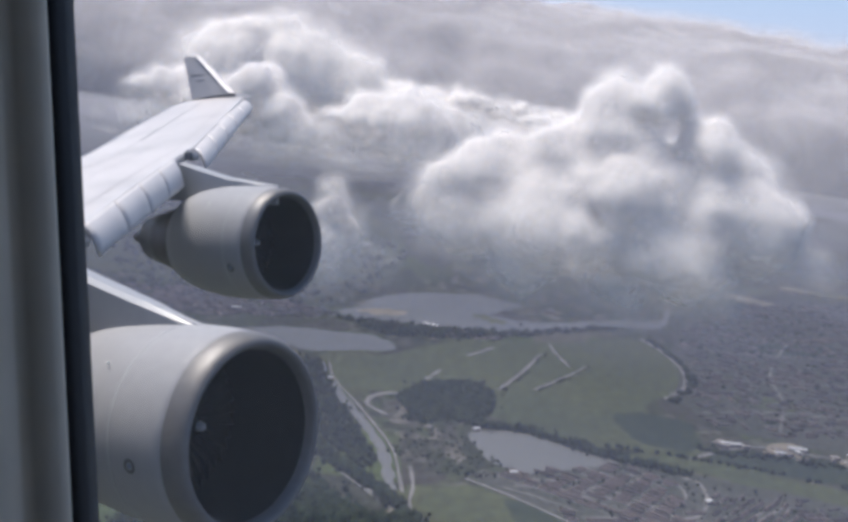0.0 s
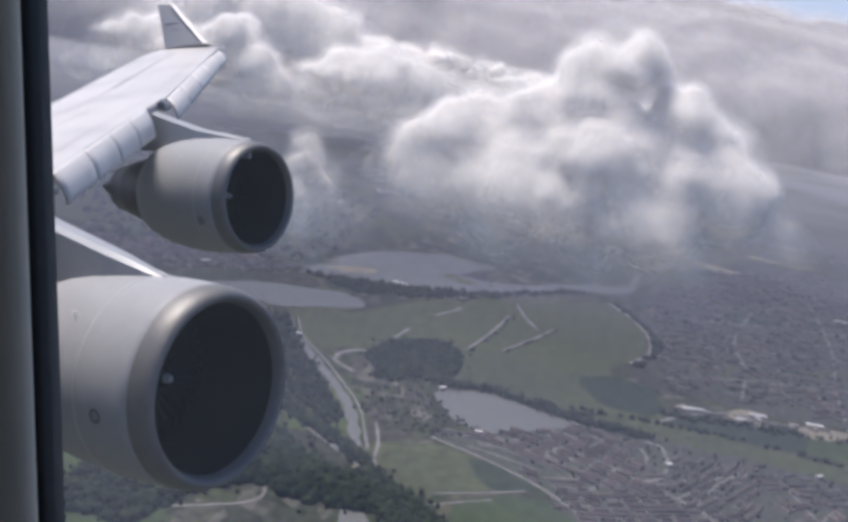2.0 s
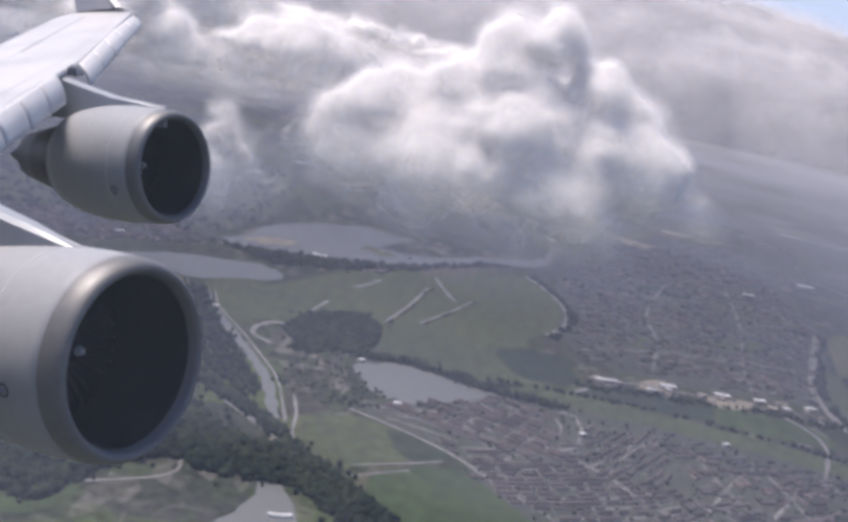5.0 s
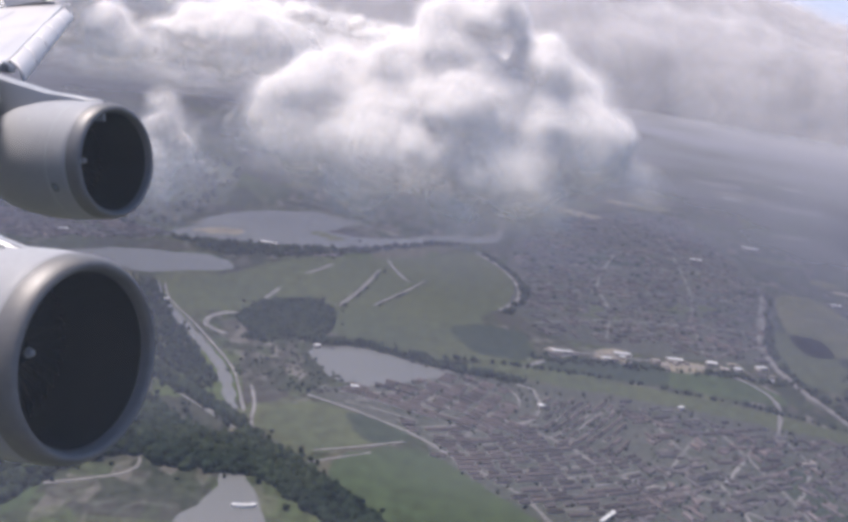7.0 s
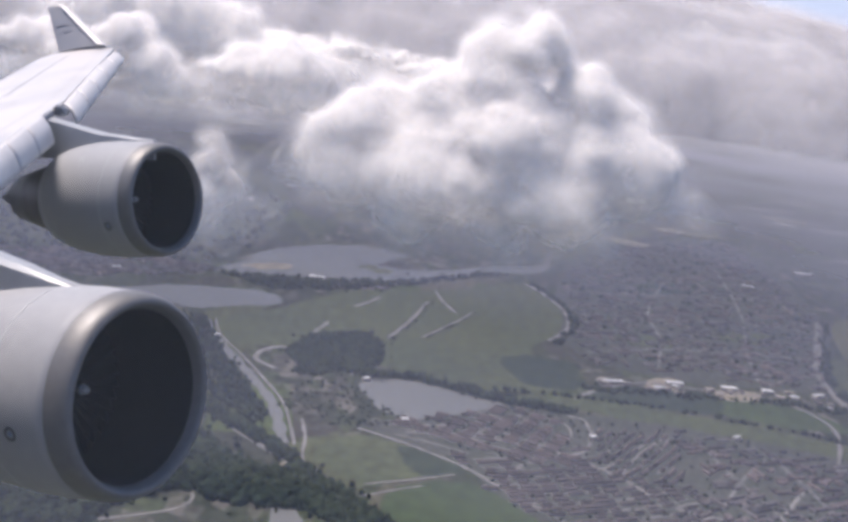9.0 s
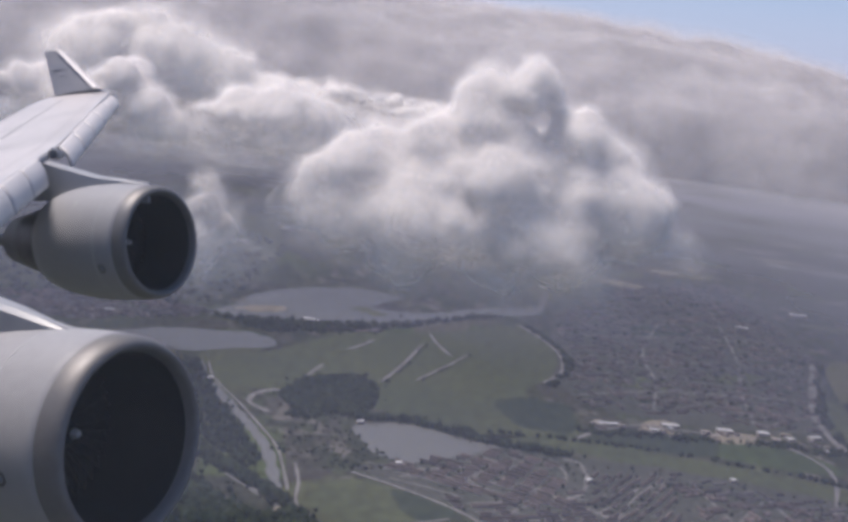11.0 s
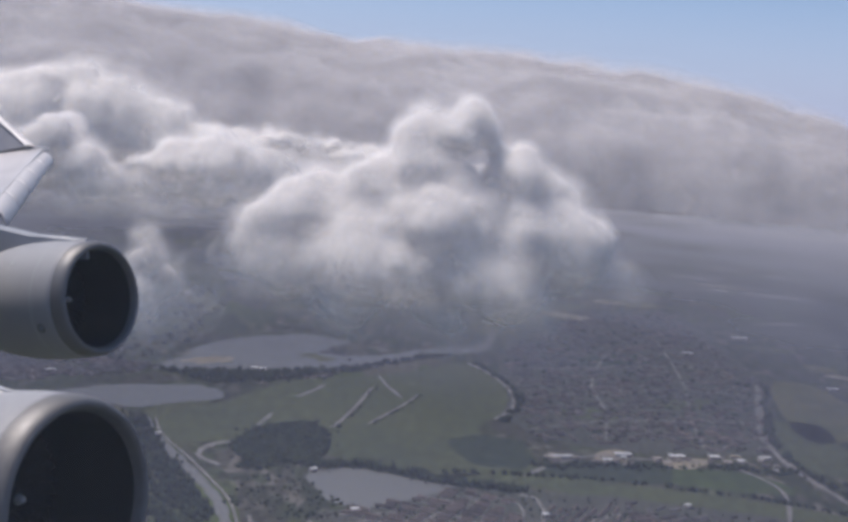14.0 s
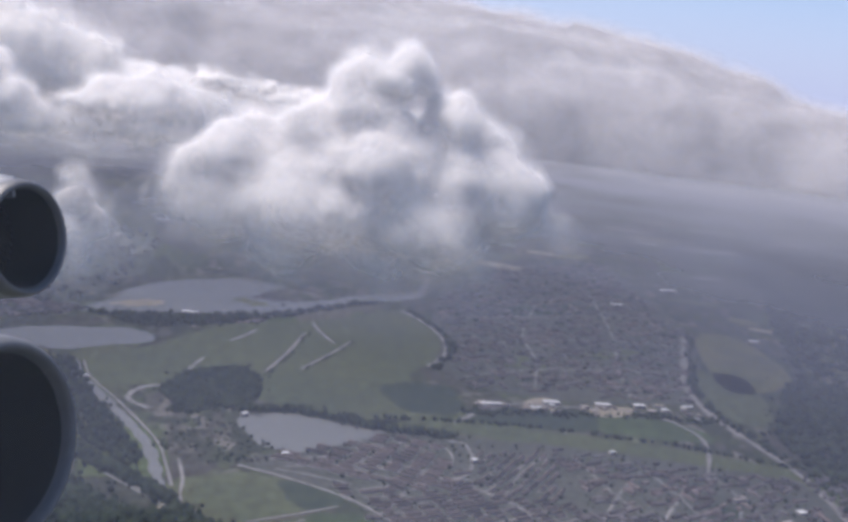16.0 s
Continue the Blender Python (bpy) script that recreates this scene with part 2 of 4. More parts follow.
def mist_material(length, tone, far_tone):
    """Sheet standing in for distance haze: denser, paler further out, broken by soft drifts."""
    m = bpy.data.materials.new("distance_haze")
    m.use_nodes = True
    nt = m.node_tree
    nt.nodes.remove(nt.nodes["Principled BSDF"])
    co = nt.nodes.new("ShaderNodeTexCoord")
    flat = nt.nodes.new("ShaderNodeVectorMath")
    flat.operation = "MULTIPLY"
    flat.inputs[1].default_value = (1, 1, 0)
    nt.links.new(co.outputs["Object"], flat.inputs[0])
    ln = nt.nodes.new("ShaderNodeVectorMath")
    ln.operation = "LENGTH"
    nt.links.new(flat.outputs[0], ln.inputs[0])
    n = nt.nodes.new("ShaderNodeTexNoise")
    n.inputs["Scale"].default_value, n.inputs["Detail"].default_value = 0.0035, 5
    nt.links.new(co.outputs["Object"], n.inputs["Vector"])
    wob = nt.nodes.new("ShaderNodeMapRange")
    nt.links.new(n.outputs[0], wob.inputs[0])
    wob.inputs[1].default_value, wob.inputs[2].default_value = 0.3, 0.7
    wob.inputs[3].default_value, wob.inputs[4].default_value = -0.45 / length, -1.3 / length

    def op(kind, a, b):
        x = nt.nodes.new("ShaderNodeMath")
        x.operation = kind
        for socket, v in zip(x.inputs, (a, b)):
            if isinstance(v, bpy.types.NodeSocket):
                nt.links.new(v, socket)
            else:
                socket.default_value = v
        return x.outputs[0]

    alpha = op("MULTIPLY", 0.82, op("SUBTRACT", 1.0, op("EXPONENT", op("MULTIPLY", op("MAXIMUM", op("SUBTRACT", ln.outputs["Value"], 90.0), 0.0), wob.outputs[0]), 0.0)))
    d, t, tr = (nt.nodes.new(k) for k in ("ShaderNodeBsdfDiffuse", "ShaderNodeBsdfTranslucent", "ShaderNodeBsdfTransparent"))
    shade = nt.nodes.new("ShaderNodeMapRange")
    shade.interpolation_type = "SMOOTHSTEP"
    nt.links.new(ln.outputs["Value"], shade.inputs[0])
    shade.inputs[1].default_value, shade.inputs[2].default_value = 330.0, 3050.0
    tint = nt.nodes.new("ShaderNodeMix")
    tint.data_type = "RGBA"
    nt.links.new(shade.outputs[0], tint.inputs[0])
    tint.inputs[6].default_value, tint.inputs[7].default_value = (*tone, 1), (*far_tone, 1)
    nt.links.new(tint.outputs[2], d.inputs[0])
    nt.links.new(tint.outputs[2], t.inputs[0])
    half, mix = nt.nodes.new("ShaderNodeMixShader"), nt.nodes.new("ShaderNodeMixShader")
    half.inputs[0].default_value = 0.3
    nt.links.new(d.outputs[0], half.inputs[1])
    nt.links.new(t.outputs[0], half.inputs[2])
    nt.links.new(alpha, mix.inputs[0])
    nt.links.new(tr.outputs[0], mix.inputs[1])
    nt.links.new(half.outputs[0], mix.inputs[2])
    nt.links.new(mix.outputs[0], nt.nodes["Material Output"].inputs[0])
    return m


HAZE_SHEET = mist_material(720.0, (0.128, 0.142, 0.208), (0.42, 0.43, 0.49))


# ---- mesh helpers ----
def mesh_object(name, verts, faces, mat, parent=None, label="", smooth=False):
    me = bpy.data.meshes.new(name)
    me.from_pydata([tuple(v) for v in verts], [], [tuple(f) for f in faces])
    me.validate()
    me.materials.append(mat)
    if smooth:
        me.polygons.foreach_set("use_smooth", [True] * len(me.polygons))
    ob = new(name, me)
    ob.parent = parent
    if label:
        tagged(ob, label)
    return ob


def part(name, bm, mat, parent=None, label="", smooth=False):
    me = bpy.data.meshes.new(name)
    bmesh.ops.recalc_face_normals(bm, faces=bm.faces)
    bm.to_mesh(me)
    bm.free()
    me.materials.append(mat)
    if smooth:
        me.polygons.foreach_set("use_smooth", [True] * len(me.polygons))
    ob = new(name, me)
    ob.parent = parent
    if label:
        tagged(ob, label)
    return ob


def shared(name, me, parent, m):
    ob = new(name, me)
    ob.parent = parent
    ob.matrix_basis = m
    return ob


def box(bm, sx, sy, sz, m=Matrix(), bevel=0.0):
    r = bmesh.ops.create_cube(bm, size=1.0, matrix=m @ Matrix.Diagonal((sx, sy, sz, 1)))
    if bevel:
        es = list({e for v in r["verts"] for e in v.link_edges})
        bmesh.ops.bevel(bm, geom=es, offset=bevel, segments=2, affect="EDGES", profile=0.5)


def revolve(profile, n, origin):
    """Rings round the x axis through origin: profile of (way back, radius)."""
    bm = bmesh.new()
    rings = []
    for x, r in profile:
        rings.append([bm.verts.new((origin[0] - x, origin[1] + r * math.cos(k * math.tau / n), origin[2] + r * math.sin(k * math.tau / n))) for k in range(n)])
    for a, b in zip(rings, rings[1:]):
        for k in range(n):
            bm.faces.new((a[k], a[(k + 1) % n], b[(k + 1) % n], b[k]))
    return bm


def loft(sections, closed=True, caps=True):
    """A skin through equal-length sections of points."""
    bm = bmesh.new()
    rows = [[bm.verts.new(p) for p in s] for s in sections]
    n = len(rows[0])
    for a, b in zip(rows, rows[1:]):
        for k in range(n if closed else n - 1):
            bm.faces.new((a[k], a[(k + 1) % n], b[(k + 1) % n], b[k]))
    if caps and closed:
        bm.faces.new(rows[0])
        bm.faces.new(rows[-1])
    return bm


def smooth_line(pts, steps=6, closed=False):
    """A curve through points (Catmull-Rom)."""
    p = [Vector(q) for q in pts]
    n, out = len(p), []
    for i in range(n if closed else n - 1):
        if closed:
            a, b, c, d = p[i - 1], p[i], p[(i + 1) % n], p[(i + 2) % n]
        else:
            a, b, c, d = p[max(i - 1, 0)], p[i], p[i + 1], p[min(i + 2, n - 1)]
        for k in range(steps):
            t = k / steps
            out.append(0.5 * ((2 * b) + (c - a) * t + (2 * a - 5 * b + 4 * c - d) * t * t + (3 * b - a - 3 * c + d) * t ** 3))
    if not closed:
        out.append(p[-1])
    return out


def lerp_line(table, y):
    for a, b in zip(table, table[1:]):
        if y <= b[1]:
            break
    f = (y - a[1]) / (b[1] - a[1])
    return Vector(a).lerp(Vector(b), f)


# ---- ground, haze sheet and distance ----
def disc(name, radius, z, mat, rings, inner=0.0, n=96, label="", category="", kind="structure"):
    verts, faces = [], []
    radii = [inner + (radius - inner) * (k / rings) ** 2 for k in range(rings + 1)]
    for r in radii:
        verts += [(max(r, 0.5) * math.cos(a * math.tau / n), max(r, 0.5) * math.sin(a * math.tau / n), z) for a in range(n)]
    for i in range(rings):
        for a in range(n):
            b = (a + 1) % n
            faces.append((i * n + a, (i + 1) * n + a, (i + 1) * n + b, i * n + b))
    if inner == 0:
        faces.append(tuple(range(n - 1, -1, -1)))
    return tagged(mesh_object(name, verts, faces, mat), label, category, kind=kind)


disc("ground", 4900, 0.0, GROUND, 12, label="flat green and grey farmland with small fields and scrub", category="ground")
# this sheet carries the haze of distance in its own tone
disc("mist", 4880, 66.0, HAZE_SHEET, 12, inner=40.0, label="thin sheet toned as blue-grey distance haze over the flat country", category="mist")


# emissive backdrop wall: horizon haze as its own glow, clearer higher up
def horizon_material():
    m = bpy.data.materials.new("horizon_haze_glow")
    m.use_nodes = True
    nt = m.node_tree
    nt.nodes.remove(nt.nodes["Principled BSDF"])
    co = nt.nodes.new("ShaderNodeTexCoord")
    sep = nt.nodes.new("ShaderNodeSeparateXYZ")
    nt.links.new(co.outputs["Object"], sep.inputs[0])
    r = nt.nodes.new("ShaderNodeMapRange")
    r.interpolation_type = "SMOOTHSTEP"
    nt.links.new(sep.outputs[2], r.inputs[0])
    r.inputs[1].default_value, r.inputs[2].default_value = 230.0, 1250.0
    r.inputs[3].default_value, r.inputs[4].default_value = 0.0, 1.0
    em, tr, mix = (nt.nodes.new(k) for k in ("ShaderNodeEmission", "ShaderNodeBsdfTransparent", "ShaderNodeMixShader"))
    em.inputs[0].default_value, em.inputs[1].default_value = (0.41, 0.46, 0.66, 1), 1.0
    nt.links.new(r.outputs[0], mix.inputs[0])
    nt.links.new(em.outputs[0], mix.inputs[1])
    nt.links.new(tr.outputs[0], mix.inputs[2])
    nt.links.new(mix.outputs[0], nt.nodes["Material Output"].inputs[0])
    return m


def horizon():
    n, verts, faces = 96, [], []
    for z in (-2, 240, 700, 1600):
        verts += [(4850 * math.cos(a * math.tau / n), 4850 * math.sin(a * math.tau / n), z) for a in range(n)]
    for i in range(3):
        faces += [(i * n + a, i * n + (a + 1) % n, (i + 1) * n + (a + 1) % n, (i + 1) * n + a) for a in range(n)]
    tagged(mesh_object("backdrop", verts, faces, horizon_material()), "backdrop glowing in the pale lilac of far horizon haze", "haze", kind="structure")


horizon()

# ---- the airliner ----
# Its own axes: x to the nose, y out along the left wing, z up; the origin is the passenger's eye.
airliner = new("airliner")
airliner.matrix_world = Matrix(((0.90708, 0.39884, -0.13466, 0), (-0.38406, 0.91505, 0.12322, 0), (0.17236, -0.06005, 0.98320, EYE), (0, 0, 0, 1)))
tagged(airliner, "white four-engined airliner in flight, seen from a cabin window", "airliner")

# wing: upper front edge and rear edge, root to tip
FRONT = [(-4.2, 0.2, -2.75), (-10.4, 7.0, -1.25), (-14.05, 11.0, -0.35), (-17.30, 14.8, 0.36), (-20.0, 18.5, 1.23), (-20.75, 19.9, 1.62), (-24.2, 24.5, 2.95), (-27.72, 29.3, 4.40)]
REAR = [(-20.2, 0.2, -3.5), (-21.0, 7.0, -2.3), (-21.8, 11.0, -1.2), (-23.4, 15.0, 0.05), (-25.6, 20.0, 1.46), (-29.1, 25.5, 3.15), (-30.6, 28.3, 4.06), (-30.75, 29.3, 4.36)]


def wing_point(y, f, lift=0.0):
    a, b = lerp_line(FRONT, y), lerp_line(REAR, y)
    c = (b - a).length
    p = a.lerp(b, f)
    p.z += c * 0.05 * (f * (1 - f)) + lift
    return p


def wing():
    fr = [0, 0.03, 0.1, 0.2, 0.35, 0.5, 0.65, 0.8, 0.92, 1.0]
    sections = []
    for k in range(37):
        y = 0.2 + 29.1 * k / 36
        a, b = lerp_line(FRONT, y), lerp_line(REAR, y)
        c = (b - a).length
        top = [wing_point(y, f) for f in fr]
        low = [wing_point(y, f) - Vector((0, 0, c * (0.012 + 0.33 * math.sqrt(f) * (1 - f) ** 0.9 * 0.75))) for f in reversed(fr[1:-1])]
        nose = [a + Vector((0.02, 0, -0.10))]
        sections.append([tuple(p) for p in top + low + nose])
    return part("wing", loft(sections), WING, airliner, "long pale grey swept wing with slats extended", smooth=False)


wing_ob = wing()
for poly in wing_ob.data.polygons:
    poly.use_smooth = True


def seam(y0, y1, f0, f1, width, mat=PANEL_LINE):
    """A dark joint line across the wing's upper skin."""
    bm = bmesh.new()
    rows = []
    for k in range(25):
        u = k / 24
        y, f = y0 + (y1 - y0) * u, f0 + (f1 - f0) * u
        p = wing_point(y, f, 0.006)
        q = wing_point(y, f + width / 6, 0.006)
        rows.append((bm.verts.new(p), bm.verts.new(q)))
    for a, b in zip(rows, rows[1:]):
        bm.faces.new((a[0], a[1], b[1], b[0]))
    part("seam", bm, mat, wing_ob)


seam(8, 29.0, 0.10, 0.14, 0.035)
seam(8, 23.5, 0.62, 0.60, 0.05)
seam(21.5, 28.2, 0.58, 0.55, 0.16)
seam(8, 20.5, 0.42, 0.40, 0.03)
seam(0.6, 29.1, 0.004, 0.006, 0.14, WHITE)


def slat(up0, up1, le0, le1, u0, u1):
    """One leading-edge panel: a bowed, thick plate from the wing's front edge down to its own nose."""
    up0, up1, le0, le1 = (Vector(v) for v in (up0, up1, le0, le1))
    out = Vector((0.80, -0.35, 0.45)).normalized()
    sections = []
    for k in range(7):
        u = u0 + (u1 - u0) * k / 6
        a, b = up0.lerp(up1, u), le0.lerp(le1, u)
        d = (a - b).length
        outer = [a.lerp(b, v) + out * (0.24 * d * math.sin(math.pi * (0.08 + 0.86 * v)) - 0.05 * d) for v in (0, 0.15, 0.32, 0.5, 0.68, 0.85, 1.0)]
        inner = [p - out * 0.07 + Vector((-0.02, 0.0, 0.0)) for p in reversed(outer)]
        sections.append([tuple(p) for p in outer + inner])
    ob = part("slat", loft(sections), SLAT, wing_ob, "pale grey leading-edge slat panel", smooth=False)
    for poly in ob.data.polygons:
        poly.use_smooth = len(poly.vertices) == 4
    return ob


IN_SLAT = ((-14.0, 10.95, -0.33), (-20.0, 18.5, 1.25), (-13.78, 11.15, -0.85), (-19.66, 18.6, 0.55))
OUT_SLAT = ((-20.72, 19.95, 1.63), (-27.76, 29.2, 4.30), (-20.20, 19.90, 1.06), (-27.18, 29.25, 3.88))
for k in range(4):
    slat(*IN_SLAT, k / 4 + 0.0008, (k + 1) / 4 - 0.0008)
for k in range(5):
    slat(*OUT_SLAT, k / 5 + 0.0006, (k + 1) / 5 - 0.0006)


def slat_gear(at, length):
    """Slat gap: a dark box for its shade, with pale tracks and brackets across."""
    m = Matrix.Translation(at) @ pose(0, 0, 0, 0, 0, 38)
    bm = bmesh.new()
    box(bm, 0.20, length, 0.20, m, 0.03)
    gap_box = part("slat_gear", bm, SEAM, wing_ob, "dark box for the shade in the open slat gap")
    for k in (-0.34, -0.1, 0.16, 0.38):
        bm = bmesh.new()
        box(bm, 0.30, 0.07, 0.07, m @ Matrix.Translation((0.08, k * length, 0.08)) @ pose(0, 0, 0, 0, 30, 16), 0.015)
        box(bm, 0.07, 0.10, 0.20, m @ Matrix.Translation((0.14, k * length + 0.06, 0.02)), 0.012)
        part("slat_track", bm, WHITE, gap_box, "pale metal track bracket")


slat_gear((-20.55, 19.62, 1.40), 0.72)
slat_gear((-13.95, 10.75, -0.62), 0.6)


def winglet():
    base_f, base_r = Vector((-28.2, 29.3, 4.50)), Vector((-30.62, 29.3, 4.40))
    top_f, top_r = Vector((-31.25, 30.4, 6.32)), Vector((-32.27, 30.4, 6.38))
    sections = []
    for k in range(9):
        u = k / 8
        a, b = base_f.lerp(top_f, u), base_r.lerp(top_r, u)
        c = (b - a).length
        n = Vector((0, 0.86, -0.5))
        fwd = [a.lerp(b, f) + n * (0.05 * c * math.sqrt(max(f, 0)) * (1 - f) * 2) for f in (0, 0.06, 0.2, 0.45, 0.75, 1)]
        back = [a.lerp(b, f) - n * (0.05 * c * math.sqrt(max(f, 0)) * (1 - f) * 2 + 0.01) for f in (0.9, 0.75, 0.45, 0.2, 0.06)]
        sections.append([tuple(p) for p in fwd + back])
    w = part("winglet", loft(sections), BLADE_PAINT, airliner, "upswept slate-grey winglet with a white leading edge", smooth=False)
    rim = []
    for k in range(9):
        u = k / 8
        a, b = base_f.lerp(top_f, u), base_r.lerp(top_r, u)
        d = (b - a).normalized()
        n = Vector((0, 0.86, -0.5))
        rim.append([tuple(a + d * f + n * h) for f, h in ((-0.06, 0.0), (0.02, 0.09), (0.24, 0.17), (0.26, 0.12), (0.27, -0.15), (0.25, -0.19), (0.02, -0.11))])
    part("leading_edge", loft(rim), SLAT, w, "bright white leading edge strip")
    # faded livery marking as plain bars on the inner side
    for f0, f1, u0, u1 in ((0.34, 0.84, 0.52, 0.66), (0.44, 0.70, 0.38, 0.46)):
        bm = bmesh.new()
        vs = []
        for f, u in ((f0, u0), (f1, u0), (f1, u1), (f0, u1)):
            p = base_f.lerp(top_f, u).lerp(base_r.lerp(top_r, u), f) - Vector((0, 0.86, -0.5)) * 0.088
            vs.append(bm.verts.new(p))
        top = [bm.verts.new(v.co + Vector((0, 0.03, -0.01))) for v in vs]
        bm.faces.new(vs)
        bm.faces.new(top)
        for i in range(4):
            bm.faces.new((vs[i], vs[(i + 1) % 4], top[(i + 1) % 4], top[i]))
        part("marking_bar", bm, FADED, w)
    # bright rounded fairing where the winglet meets the tip
    tip = loft([[tuple(Vector(p) + Vector((0.28 * (1 - u), 0.10 * u, -0.02 * u))) for p in ((-27.62, 29.3, 4.40), (-28.3, 29.36, 4.54), (-30.7, 29.3, 4.42), (-30.75, 29.3, 4.33), (-28.3, 29.3, 4.28))] for u in (0, 0.5, 1)])
    part("tip_fairing", tip, WHITE, wing_ob)


winglet()

INNER, OUTER = (-9.107, 9.977, -3.067), (-16.499, 19.127, -0.864)


def fan_blade_mesh():
    bm = bmesh.new()
    rows = []
    for r, chord, twist in ((0.36, 0.20, 20), (0.75, 0.26, 40), (1.14, 0.30, 58)):
        c, s = chord * math.cos(radians(twist)) / 2, chord * math.sin(radians(twist)) / 2
        rows.append([bm.verts.new(v) for v in ((-c, -s, r), (c, s, r), (c - 0.012, s + 0.012, r), (-c - 0.012, -s + 0.012, r))])
    for a, b in zip(rows, rows[1:]):
        for k in range(4):
            bm.faces.new((a[k], a[(k + 1) % 4], b[(k + 1) % 4], b[k]))
    bm.faces.new(rows[0])
    bm.faces.new(rows[-1])
    bmesh.ops.recalc_face_normals(bm, faces=bm.faces)
    me = bpy.data.meshes.new("fan_blade")
    bm.to_mesh(me)
    bm.free()
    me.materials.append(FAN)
    return me


BLADE = fan_blade_mesh()


def jet_engine(c, label, marks, pylon, cowl_shape, seams):
    cowl = part("jet_engine", revolve([(0.34, 1.38), (0.36, 1.404), (0.5, 1.414), *cowl_shape, (3.13, cowl_shape[-1][1] - 0.03), (2.6, 1.14)], 72, c), COWL, airliner, label, smooth=True)
    part("inlet_lip", revolve([(0.34, 1.404), (0.26, 1.398), (0.14, 1.376), (0.05, 1.338), (0.0, 1.288), (0.005, 1.245), (0.05, 1.208), (0.16, 1.175)], 72, c), METAL, cowl, "bare metal inlet lip ring", smooth=True)
    part("inlet_duct", revolve([(0.16, 1.173), (0.4, 1.15), (0.9, 1.17), (1.5, 1.18), (1.9, 1.18)], 60, c), DUCT, cowl, "inlet duct liner coloured dark for the shade inside", smooth=True)
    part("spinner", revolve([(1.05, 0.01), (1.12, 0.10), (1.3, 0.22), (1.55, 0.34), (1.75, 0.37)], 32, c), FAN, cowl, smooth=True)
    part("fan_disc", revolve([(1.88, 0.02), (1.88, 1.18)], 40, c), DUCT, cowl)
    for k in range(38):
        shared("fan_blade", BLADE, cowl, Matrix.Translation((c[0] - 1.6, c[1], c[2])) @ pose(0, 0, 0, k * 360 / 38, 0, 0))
    part("core_cowl", revolve([(2.5, 1.02), (3.1, 0.99), (3.5, 0.93), (4.1, 0.78), (4.8, 0.60), (4.8, 0.54), (4.5, 0.52)], 48, c), CORE, cowl, "heat-stained core cowl", smooth=True)
    part("exhaust_plug", revolve([(4.4, 0.42), (5.0, 0.33), (5.5, 0.16), (5.75, 0.02)], 32, c), CORE, cowl, smooth=True)
    outline = [(0.5, 1.414), *cowl_shape]
    for back in seams:
        r = float(np.interp(back, [p[0] for p in outline], [p[1] for p in outline])) + 0.001
        part("cowl_seam", revolve([(back - 0.012, r), (back - 0.012, r + 0.004), (back + 0.012, r + 0.003), (back + 0.012, r)], 72, c), LINE, cowl)
    # round markings on the side that faces the cabin
    for back, angle, size in marks:
        r = 1.436 + 0.02 * min(back, 1.3)
        for inner, outer, mat in ((0.6 * size, size, SEAM), (0.0, 0.38 * size, MARK)):
            bm = bmesh.new()
            rings = [[], []]
            for k in range(20):
                for ring, q in zip(rings, (inner, outer)):
                    w = radians(angle) + q * math.sin(k * math.tau / 20) / r
                    ring.append(bm.verts.new((c[0] - back + q * math.cos(k * math.tau / 20), c[1] + (r + 0.012) * math.cos(w), c[2] + (r + 0.012) * math.sin(w))))
            for k in range(20):
                bm.faces.new((rings[0][k], rings[0][(k + 1) % 20], rings[1][(k + 1) % 20], rings[1][k]))
            part("round_mark", bm, mat, cowl)
    # pylon: a slim upright fin from the cowl's crown back to the wing
    top, low = pylon
    sections = []
    pts = [Vector((x, c[1], z)) for x, z in top]
    for i, p in enumerate(pts):
        f = i / (len(pts) - 1)
        w = 0.04 + 0.22 * min(1.0, f * 2.2)
        zl = low[0] + (low[1] - low[0]) * f
        sections.append([(p.x, p.y - w, p.z - 0.06), (p.x, p.y - 0.5 * w, p.z - 0.012), (p.x, p.y, p.z), (p.x, p.y + 0.5 * w, p.z - 0.012), (p.x, p.y + w, p.z - 0.06), (p.x, p.y + w, zl), (p.x, p.y - w, zl)])
    part("pylon", loft(sections), PYLON, cowl, "engine pylon fin toned grey for its shaded side", smooth=False)
    part("spinner_tip", revolve([(0.99, 0.004), (0.995, 0.03), (1.02, 0.05), (1.06, 0.06), (1.13, 0.08)], 24, c), WHITE, cowl, "white-tipped spinner nose", smooth=True)
    # a tiny white dome on the upper cowl
    for back, angle in ((1.70, 139),):
        bm = bmesh.new()
        w = radians(angle)
        bmesh.ops.create_uvsphere(bm, u_segments=10, v_segments=6, radius=0.024, matrix=Matrix.Translation((c[0] - back, c[1] + 1.455 * math.cos(w), c[2] + 1.455 * math.sin(w))))
        part("drain_cap", bm, BRIGHT, cowl)
    return cowl


